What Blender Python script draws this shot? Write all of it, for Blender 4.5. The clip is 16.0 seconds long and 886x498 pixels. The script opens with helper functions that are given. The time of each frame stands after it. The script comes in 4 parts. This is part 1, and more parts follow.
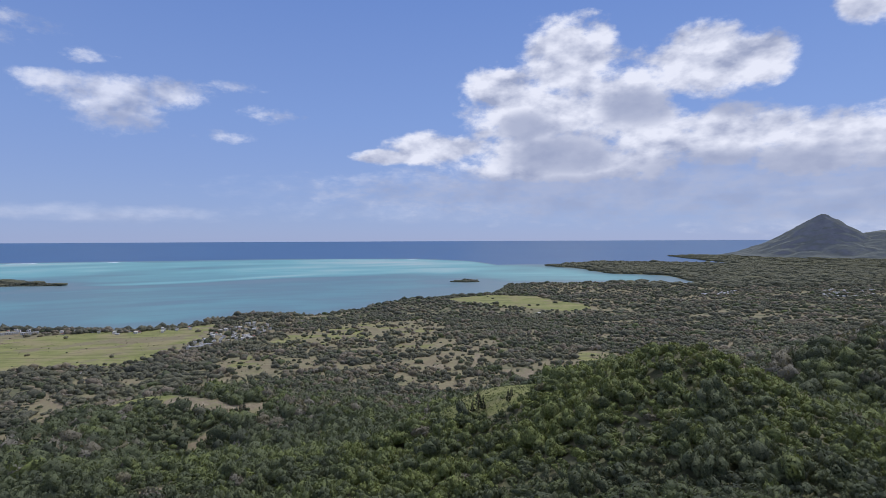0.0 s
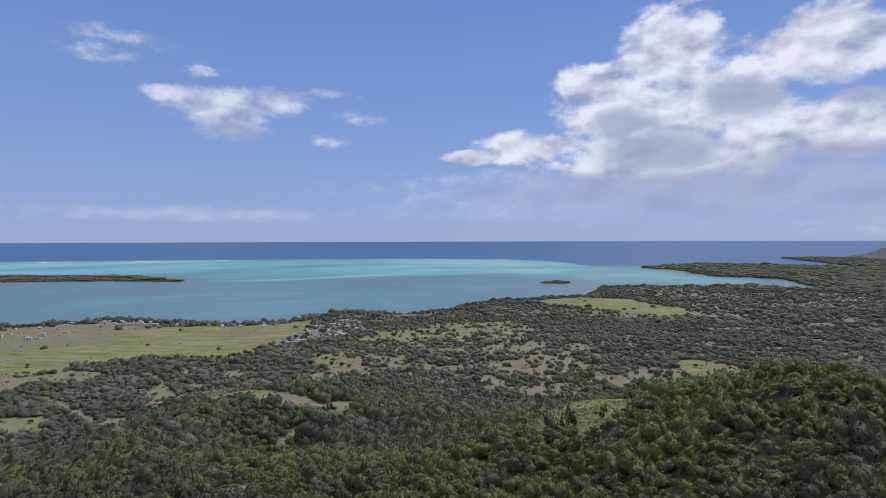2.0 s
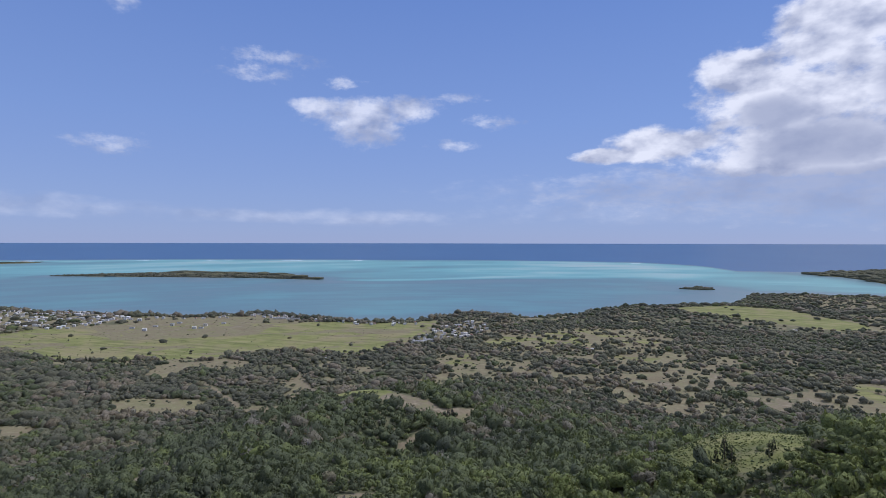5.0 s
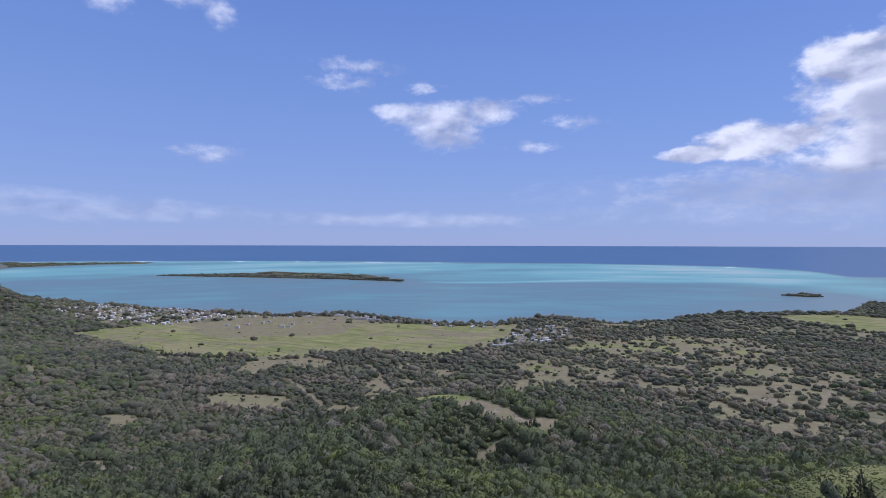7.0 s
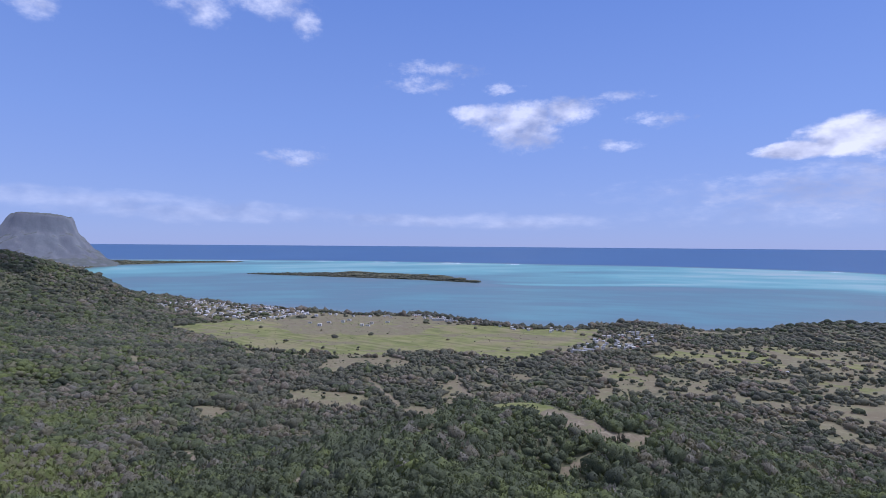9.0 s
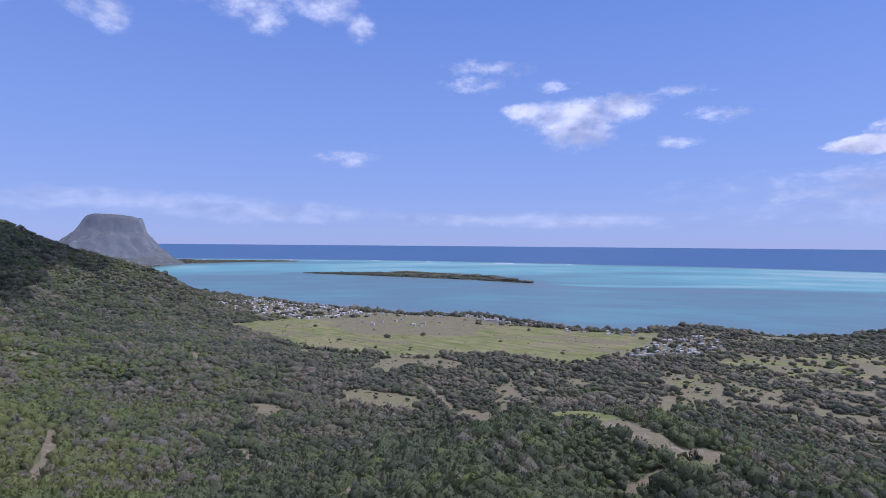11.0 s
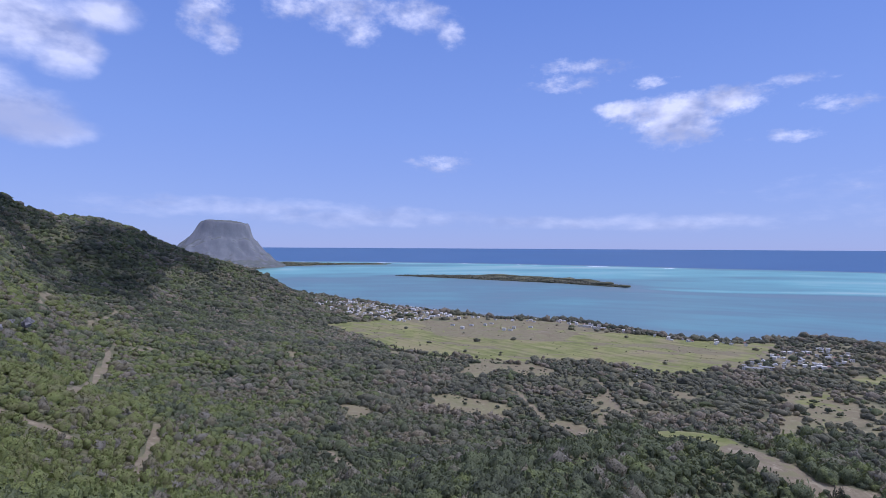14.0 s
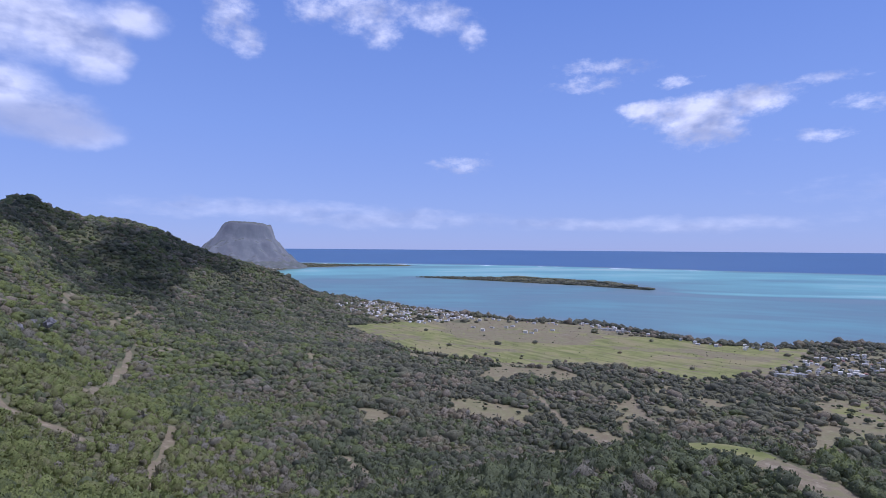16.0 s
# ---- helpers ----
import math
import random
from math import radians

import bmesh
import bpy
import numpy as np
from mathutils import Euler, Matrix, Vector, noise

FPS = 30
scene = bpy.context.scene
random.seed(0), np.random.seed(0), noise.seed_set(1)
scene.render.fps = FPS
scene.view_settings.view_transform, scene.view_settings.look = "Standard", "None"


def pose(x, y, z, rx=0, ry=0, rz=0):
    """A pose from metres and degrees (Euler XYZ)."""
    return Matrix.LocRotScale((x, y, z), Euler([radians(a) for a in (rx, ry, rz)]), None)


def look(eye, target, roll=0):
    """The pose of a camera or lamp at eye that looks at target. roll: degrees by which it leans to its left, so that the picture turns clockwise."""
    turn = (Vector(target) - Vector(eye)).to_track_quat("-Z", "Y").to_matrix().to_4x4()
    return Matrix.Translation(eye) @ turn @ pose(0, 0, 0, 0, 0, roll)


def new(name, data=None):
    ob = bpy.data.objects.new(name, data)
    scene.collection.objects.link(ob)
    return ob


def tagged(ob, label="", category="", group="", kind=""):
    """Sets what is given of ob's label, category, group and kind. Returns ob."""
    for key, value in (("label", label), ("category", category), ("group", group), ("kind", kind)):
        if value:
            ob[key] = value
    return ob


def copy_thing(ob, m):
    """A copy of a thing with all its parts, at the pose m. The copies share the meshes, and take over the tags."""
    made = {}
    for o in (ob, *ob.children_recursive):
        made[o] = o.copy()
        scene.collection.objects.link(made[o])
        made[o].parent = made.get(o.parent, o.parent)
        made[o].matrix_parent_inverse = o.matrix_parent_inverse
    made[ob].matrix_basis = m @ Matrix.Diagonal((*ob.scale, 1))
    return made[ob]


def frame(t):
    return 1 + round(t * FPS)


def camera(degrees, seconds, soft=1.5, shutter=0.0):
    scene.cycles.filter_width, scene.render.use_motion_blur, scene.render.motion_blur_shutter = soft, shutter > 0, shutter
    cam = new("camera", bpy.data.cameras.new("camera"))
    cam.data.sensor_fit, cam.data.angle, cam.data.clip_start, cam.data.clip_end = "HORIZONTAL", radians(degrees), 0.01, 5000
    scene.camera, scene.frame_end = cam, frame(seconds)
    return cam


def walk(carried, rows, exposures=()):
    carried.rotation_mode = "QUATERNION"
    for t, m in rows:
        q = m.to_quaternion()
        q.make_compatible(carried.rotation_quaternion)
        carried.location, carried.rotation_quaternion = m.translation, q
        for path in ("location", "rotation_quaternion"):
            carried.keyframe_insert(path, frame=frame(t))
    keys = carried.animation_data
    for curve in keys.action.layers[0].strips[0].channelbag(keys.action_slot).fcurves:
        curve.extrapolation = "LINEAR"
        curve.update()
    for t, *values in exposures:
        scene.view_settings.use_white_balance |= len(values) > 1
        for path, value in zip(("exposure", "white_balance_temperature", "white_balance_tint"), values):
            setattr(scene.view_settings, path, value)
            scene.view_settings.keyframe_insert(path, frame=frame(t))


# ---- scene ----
cam = camera(77.83, 16.0, soft=0.85)
PATH = [
    (0.0, look((0.0, 0.0, 220.0), (-0.0, 999.9, 203.9), -0.25)),
    (0.5, look((0.5, 3.6, 220.1), (-22.9, 1003.2, 203.9), -0.24)),
    (1.0, look((0.8, 7.0, 220.2), (-51.2, 1005.5, 204.2), -0.23)),
    (1.5, look((1.1, 10.8, 220.2), (-103.8, 1005.1, 204.5), -0.18)),
    (2.0, look((1.4, 14.4, 220.2), (-161.0, 1001.0, 204.9), -0.16)),
    (2.5, look((1.3, 18.2, 220.3), (-202.0, 997.2, 205.7), -0.14)),
    (3.0, look((1.1, 21.6, 220.4), (-230.4, 994.4, 206.0), -0.08)),
    (3.5, look((0.2, 25.3, 220.4), (-260.7, 990.6, 205.9), -0.00)),
    (4.0, look((-0.5, 28.5, 220.3), (-307.0, 980.2, 206.3), 0.04)),
    (6.5, look((-7.1, 42.8, 218.9), (-483.2, 922.1, 210.4), 0.14)),
    (7.0, look((-9.0, 45.3, 219.2), (-519.9, 904.9, 211.6), 0.13)),
    (7.5, look((-11.2, 47.9, 219.2), (-551.6, 889.3, 212.2), 0.17)),
    (8.0, look((-13.4, 50.4, 219.2), (-583.8, 871.8, 212.7), 0.32)),
    (8.5, look((-15.8, 52.9, 219.3), (-617.6, 851.5, 213.4), 0.39)),
    (9.0, look((-18.2, 55.4, 219.2), (-643.9, 835.5, 213.0), 0.45)),
    (11.5, look((-32.4, 67.5, 219.2), (-746.6, 767.4, 212.6), 0.41)),
    (12.0, look((-35.2, 69.8, 219.1), (-769.4, 748.7, 213.5), 0.34)),
    (12.5, look((-38.0, 72.1, 218.8), (-791.6, 729.4, 214.1), 0.33)),
    (13.0, look((-40.4, 74.6, 218.5), (-810.9, 711.9, 214.2), 0.27)),
    (13.5, look((-42.7, 77.3, 218.0), (-834.5, 688.1, 214.5), 0.28)),
    (14.0, look((-45.5, 80.2, 217.8), (-849.2, 675.3, 215.2), 0.32)),
    (14.5, look((-48.2, 82.7, 217.4), (-859.7, 667.1, 215.7), 0.34)),
    (15.0, look((-50.8, 85.0, 217.3), (-867.9, 661.5, 216.4), 0.38)),
    (15.5, look((-53.1, 87.2, 217.4), (-875.4, 656.4, 217.4), 0.42)),
    (16.0, look((-55.3, 89.3, 217.4), (-881.3, 653.1, 217.5), 0.43)),
]
EXPOSURES = [(0.0, -0.06, 5980, 13), (3.5, -0.10, 5920, 13), (7.0, -0.03, 5600, 18), (9.0, 0.03, 5450, 22), (12.5, 0.07, 5450, 24), (16.0, 0.07, 5450, 24)]
walk(cam, PATH, EXPOSURES)

# ---- light: high sun from the north, blue sky with fair-weather clouds ----
SUN_AZ, SUN_EL = -50.0, 60.0      # degrees, azimuth to the left of +y
sun = new("sun", bpy.data.lights.new("sun", "SUN"))
sun.data.energy, sun.data.angle, sun.data.color = 2.4, radians(0.55), (1.0, 0.95, 0.88)
sun_way = Vector((-math.sin(radians(SUN_AZ)) * math.cos(radians(SUN_EL)), math.cos(radians(SUN_AZ)) * math.cos(radians(SUN_EL)), math.sin(radians(SUN_EL))))
sun.matrix_world = look(sun_way * 4000, (0, 0, 0))

world = bpy.data.worlds.new("sky")
scene.world = world
world.use_nodes = True
WN, WL = world.node_tree.nodes, world.node_tree.links
WN.clear()


def wnode(kind, **values):
    n = WN.new(kind)
    for key, value in values.items():
        setattr(n, key, value)
    return n


def wmath(op, a, b=None, c=None, clamp=False):
    n = WN.new("ShaderNodeMath")
    n.operation, n.use_clamp = op, clamp
    for i, v in enumerate((a, b, c)):
        if v is None:
            continue
        if isinstance(v, (int, float)):
            n.inputs[i].default_value = v
        else:
            WL.new(v, n.inputs[i])
    return n.outputs[0]


def wvec(op, a, b=None):
    n = WN.new("ShaderNodeVectorMath")
    n.operation = op
    for i, v in enumerate((a, b)):
        if v is None:
            continue
        if isinstance(v, tuple):
            n.inputs[i].default_value = v
        else:
            WL.new(v, n.inputs[i])
    return n.outputs["Value"] if op == "DOT_PRODUCT" else n.outputs[0]


def wnoise(vector, scale, detail, rough=0.55):
    n = wnode("ShaderNodeTexNoise")
    n.inputs["Scale"].default_value, n.inputs["Detail"].default_value, n.inputs["Roughness"].default_value = scale, detail, rough
    WL.new(vector, n.inputs["Vector"])
    return n


def wramp(value, lo, hi):
    n = wnode("ShaderNodeMapRange", interpolation_type="SMOOTHSTEP")
    WL.new(value, n.inputs[0])
    n.inputs[1].default_value, n.inputs[2].default_value = lo, hi
    return n.outputs[0]


def wmix(fac, a, b, blend="MIX"):
    n = wnode("ShaderNodeMix", data_type="RGBA", blend_type=blend)
    for socket, v in ((n.inputs[0], fac), (n.inputs[6], a), (n.inputs[7], b)):
        if isinstance(v, tuple):
            socket.default_value = (*v, 1)
        elif isinstance(v, (int, float)):
            socket.default_value = v
        else:
            WL.new(v, socket)
    return n.outputs[2]


sky = wnode("ShaderNodeTexSky", sky_type="NISHITA", sun_disc=False, sun_elevation=radians(SUN_EL), sun_rotation=radians(-SUN_AZ), altitude=200.0, air_density=1.0, dust_density=0.15, ozone_density=4.0)
coord = wnode("ShaderNodeTexCoord")
way = wvec("NORMALIZE", coord.outputs["Generated"])
split = wnode("ShaderNodeSeparateXYZ")
WL.new(way, split.inputs[0])
azimuth = wmath("MULTIPLY", wmath("ARCTAN2", wmath("MULTIPLY", split.outputs[0], -1.0), split.outputs[1]), 57.2958)
elevation = wmath("MULTIPLY", wmath("ARCSINE", split.outputs[2]), 57.2958)
joined = wnode("ShaderNodeCombineXYZ")
WL.new(azimuth, joined.inputs[0])
WL.new(elevation, joined.inputs[1])
plane = joined.outputs[0]                      # the sky in degrees: azimuth, elevation
stretched = wvec("MULTIPLY", plane, (0.75, 1.25, 1.0))
swirl = wnoise(stretched, 0.22, 4, 0.5)
swirl_off = wvec("MULTIPLY", wvec("SUBTRACT", swirl.outputs["Color"], (0.5, 0.5, 0.5)), (2.6, 1.6, 0.0))
warped = wvec("ADD", plane, swirl_off)
fluff = wnoise(stretched, 0.42, 8, 0.54).outputs["Fac"]
fluff_up = wnoise(wvec("ADD", stretched, (0.3, 0.9, 0.0)), 0.42, 8, 0.54).outputs["Fac"]
billow = wnoise(stretched, 0.26, 4, 0.5).outputs["Fac"]
billow_up = wnoise(wvec("ADD", stretched, (0.5, 1.7, 0.0)), 0.26, 4, 0.5).outputs["Fac"]
relief = wmath("ADD", wmath("MULTIPLY", wmath("SUBTRACT", fluff, fluff_up), 0.45), wmath("SUBTRACT", billow, billow_up))


def puffs(rows, where=warped):
    """The greatest of soft ellipses: azimuth, elevation, half width, half height."""
    total = None
    for a, e, ra, re in rows:
        q = wvec("MULTIPLY", wvec("SUBTRACT", where, (a, e, 0.0)), (1.0 / ra, 1.0 / re, 0.0))
        v = wmath("SUBTRACT", 1.0, wvec("DOT_PRODUCT", q, q))
        total = v if total is None else wmath("SMOOTH_MAX", total, v, 0.35)
    return total


CUMULUS = [(-13.0, 17.8, 5.2, 4.2), (-6.0, 15.2, 4.8, 2.4), (-10.0, 12.5, 8.0, 3.8), (-25.5, 16.4, 5.6, 3.3), (-30.0, 15.8, 3.6, 2.4), (-38.8, 18.6, 3.6, 1.8), (-18.0, 13.5, 5.4, 4.0),
           (-27.5, 9.4, 9.0, 3.2), (-11.0, 9.0, 9.0, 3.4), (0.5, 9.4, 6.2, 2.0), (6.0, 8.7, 3.6, 0.9), (-36.0, 8.0, 9.0, 3.2), (-48.0, 8.0, 12.0, 4.0), (-48.0, 15.0, 6.0, 4.0), (-20.5, 10.6, 4.5, 2.4), (-14.0, 7.2, 13.0, 2.0)]
FAIR = [(30.6, 13.0, 6.0, 1.5), (30.4, 11.8, 3.8, 2.1), (26.2, 13.6, 3.2, 1.3), (35.2, 13.5, 2.8, 0.9)]
HIGH = [(77.0, 21.6, 2.6, 2.8), (75.4, 19.6, 1.8, 1.7), (64.0, 23.2, 5.2, 2.2), (62.2, 21.4, 1.9, 1.7), (68.8, 22.8, 3.2, 1.4), (56.2, 23.1, 3.8, 1.5), (52.9, 21.4, 1.8, 1.6)]
BANK = [(91.5, 18.2, 5.4, 2.8), (88.0, 16.6, 2.6, 2.5), (95.0, 19.0, 6.0, 4.6), (92.6, 11.0, 5.4, 2.0), (90.0, 9.8, 4.2, 1.5), (95.0, 12.6, 4.0, 2.4), (85.6, 19.6, 3.4, 1.5), (104.0, 16.0, 9.0, 8.0)]
SCRAPS = [(39.4, 17.8, 4.6, 0.9), (41.2, 16.2, 4.0, 0.9), (32.8, 15.8, 2.2, 0.6), (21.4, 14.6, 3.2, 0.6), (17.0, 12.4, 3.4, 0.8), (21.0, 10.0, 2.6, 0.7), (53.8, 8.7, 3.6, 1.1)]
VEIL = [(74.0, 3.8, 14.0, 1.1), (62.0, 3.1, 14.0, 1.1), (40.0, 2.7, 12.0, 0.8), (30.0, 2.4, 9.0, 0.8), (-14.0, 5.0, 34.0, 2.4), (-8.0, 3.2, 26.0, 1.4), (-36.0, 3.6, 16.0, 2.6)]
rough = wmath("MULTIPLY", wmath("SUBTRACT", fluff, 0.5), 2.6)
curl = wmath("MULTIPLY", wmath("SUBTRACT", wnoise(wvec("MULTIPLY", plane, (0.8, 1.2, 1.0)), 1.05, 7, 0.62).outputs["Fac"], 0.5), 2.4)
cumulus = puffs(CUMULUS)
heap = wramp(wmath("ADD", cumulus, wmath("ADD", wmath("MULTIPLY", rough, 0.72), wmath("MULTIPLY", curl, 0.26))), -0.05, 0.62)
wisp = wmath("MULTIPLY", wmath("SUBTRACT", wnoise(wvec("MULTIPLY", plane, (0.55, 1.5, 1.0)), 0.8, 8, 0.6).outputs["Fac"], 0.5), 3.6)
fair = wmath("MULTIPLY", wramp(wmath("ADD", puffs(FAIR), wmath("ADD", wmath("MULTIPLY", rough, 0.30), wmath("MULTIPLY", curl, 0.85))), -0.35, 1.1), 0.80)
scraps = wmath("MULTIPLY", wramp(wmath("ADD", wmath("MULTIPLY", puffs(SCRAPS), 0.9), wmath("ADD", wmath("MULTIPLY", wisp, 0.9), wmath("MULTIPLY", curl, 1.3))), -0.2, 2.0), 0.62)
bank = wmath("MULTIPLY", wramp(wmath("ADD", puffs(BANK), wmath("ADD", wmath("MULTIPLY", rough, 0.42), wmath("MULTIPLY", curl, 0.22))), -0.45, 1.25), 0.74)
high = wmath("MULTIPLY", wramp(wmath("ADD", puffs(HIGH), wmath("ADD", wmath("MULTIPLY", rough, 0.55), wmath("MULTIPLY", curl, 0.95))), -0.35, 1.8), 0.74)
veil = wmath("MULTIPLY", wramp(wmath("ADD", puffs(VEIL), wmath("MULTIPLY", wisp, 0.6)), -0.4, 1.7), 0.36)
murk = wmath("MULTIPLY", wramp(wmath("ADD", puffs([(-18.0, 5.0, 34.0, 3.4), (-38.0, 4.0, 20.0, 4.0)]), wmath("MULTIPLY", wisp, 0.55)), -0.2, 1.2), 0.72)
aloft = wmath("MULTIPLY", wramp(wnoise(way, 2.4, 6, 0.55).outputs["Fac"], 0.36, 0.52), wmath("MULTIPLY", wramp(elevation, 27.0, 37.0), 0.9))      # fair-weather clouds overhead, unseen, added to fill the shade with light
cover = wmath("MAXIMUM", wmath("MAXIMUM", heap, wmath("MAXIMUM", aloft, fair)), wmath("MAXIMUM", wmath("MAXIMUM", high, murk), wmath("MAXIMUM", veil, wmath("MAXIMUM", scraps, bank))))
base = wramp(puffs([(-12.0, 8.6, 6.0, 2.4), (-28.0, 6.6, 11.0, 1.9), (-14.0, 4.8, 30.0, 2.0), (-34.0, 5.2, 14.0, 1.6), (-19.5, 12.6, 3.6, 2.0), (-8.5, 11.5, 3.0, 1.6), (-28.0, 12.5, 4.0, 1.2), (92.0, 10.2, 6.0, 1.6), (30.0, 10.4, 3.0, 0.9), (-24.0, 3.0, 26.0, 1.9)]), -0.6, 0.9)
lit = wmath("ADD", wmath("MULTIPLY", relief, 3.0), 0.68, None, True)
lit = wmath("MULTIPLY", lit, wmath("SUBTRACT", 1.0, wmath("MULTIPLY", base, 0.82)))
cloud_colour = wmix(lit, (0.40, 0.44, 0.58), (0.93, 0.93, 0.98))
air = wnode("ShaderNodeBackground")
haze = wnode("ShaderNodeValToRGB")
WL.new(wmath("DIVIDE", elevation, 60.0), haze.inputs[0])
for stop, (at, tone) in enumerate([(0.0, (0.330, 0.412, 0.655)), (0.08, (0.312, 0.408, 0.665)), (0.2, (0.262, 0.380, 0.680)), (0.45, (0.166, 0.280, 0.615)), (1.0, (0.105, 0.205, 0.530))]):
    if stop > 1:
        haze.color_ramp.elements.new(1.0)
    haze.color_ramp.elements[stop].position, haze.color_ramp.elements[stop].color = at, (*tone, 1)
dim_sky = wmix(1.0, sky.outputs[0], (0.092, 0.094, 0.112), "MULTIPLY")
WL.new(wmix(0.78, dim_sky, haze.outputs[0]), air.inputs[0])
air.inputs[1].default_value = 0.94
vapour = wnode("ShaderNodeBackground")
WL.new(cloud_colour, vapour.inputs[0])
vapour.inputs[1].default_value = 0.92
both = wnode("ShaderNodeMixShader")
WL.new(cover, both.inputs[0])
WL.new(air.outputs[0], both.inputs[1])
WL.new(vapour.outputs[0], both.inputs[2])
out = wnode("ShaderNodeOutputWorld")
WL.new(both.outputs[0], out.inputs[0])


# ---- materials ----
def material(name, rough=0.8, spec=0.3):
    m = bpy.data.materials.new(name)
    m.use_nodes = True
    b = m.node_tree.nodes["Principled BSDF"]
    b.inputs["Roughness"].default_value = rough
    b.inputs["Specular IOR Level"].default_value = spec
    return m, m.node_tree.nodes, m.node_tree.links, b


def ramp(nodes, links, value, stops):
    r = nodes.new("ShaderNodeValToRGB")
    while len(r.color_ramp.elements) < len(stops):
        r.color_ramp.elements.new(0.5)
    for el, (p, c) in zip(r.color_ramp.elements, stops):
        el.position, el.color = p, (*c, 1)
    links.new(value, r.inputs[0])
    return r.outputs[0]


def attr(nodes, name):
    a = nodes.new("ShaderNodeAttribute")
    a.attribute_name = name
    return a.outputs["Fac"]


def tex(nodes, links, scale, detail=4.0, rough=0.6, squeeze=None):
    c = nodes.new("ShaderNodeTexCoord")
    n = nodes.new("ShaderNodeTexNoise")
    n.inputs["Scale"].default_value, n.inputs["Detail"].default_value, n.inputs["Roughness"].default_value = scale, detail, rough
    if squeeze:
        k = nodes.new("ShaderNodeMapping")
        k.inputs["Scale"].default_value = squeeze
        links.new(c.outputs["Object"], k.inputs[0])
        links.new(k.outputs[0], n.inputs["Vector"])
    else:
        links.new(c.outputs["Object"], n.inputs["Vector"])
    return n.outputs["Fac"]


def furrows(nodes, links, scale, turn):
    c, k, n = nodes.new("ShaderNodeTexCoord"), nodes.new("ShaderNodeMapping"), nodes.new("ShaderNodeTexNoise")
    k.inputs["Rotation"].default_value, k.inputs["Scale"].default_value = (0, 0, turn), (0.12, 1.0, 1.0)
    n.inputs["Scale"].default_value, n.inputs["Detail"].default_value = scale, 4.0
    links.new(c.outputs["Object"], k.inputs[0])
    links.new(k.outputs[0], n.inputs["Vector"])
    return n.outputs["Fac"]


def mix(nodes, links, fac, a, b, blend="MIX"):
    n = nodes.new("ShaderNodeMix")
    n.data_type, n.blend_type = "RGBA", blend
    for socket, v in ((n.inputs[0], fac), (n.inputs[6], a), (n.inputs[7], b)):
        if isinstance(v, tuple):
            socket.default_value = (*v, 1)
        elif isinstance(v, (int, float)):
            socket.default_value = v
        else:
            links.new(v, socket)
    return n.outputs[2]


def calc(nodes, links, op, a, b=None, clamp=False):
    n = nodes.new("ShaderNodeMath")
    n.operation, n.use_clamp = op, clamp
    for i, v in enumerate((a, b)):
        if isinstance(v, (int, float)):
            n.inputs[i].default_value = v
        elif v is not None:
            links.new(v, n.inputs[i])
    return n.outputs[0]


def step(nodes, links, value, lo, hi):
    n = nodes.new("ShaderNodeMapRange")
    n.interpolation_type = "SMOOTHSTEP"
    links.new(value, n.inputs[0])
    n.inputs[1].default_value, n.inputs[2].default_value = lo, hi
    return n.outputs[0]


def bump(nodes, links, height, shader, strength, distance):
    n = nodes.new("ShaderNodeBump")
    n.inputs["Strength"].default_value, n.inputs["Distance"].default_value = strength, distance
    links.new(height, n.inputs["Height"])
    links.new(n.outputs[0], shader.inputs["Normal"])


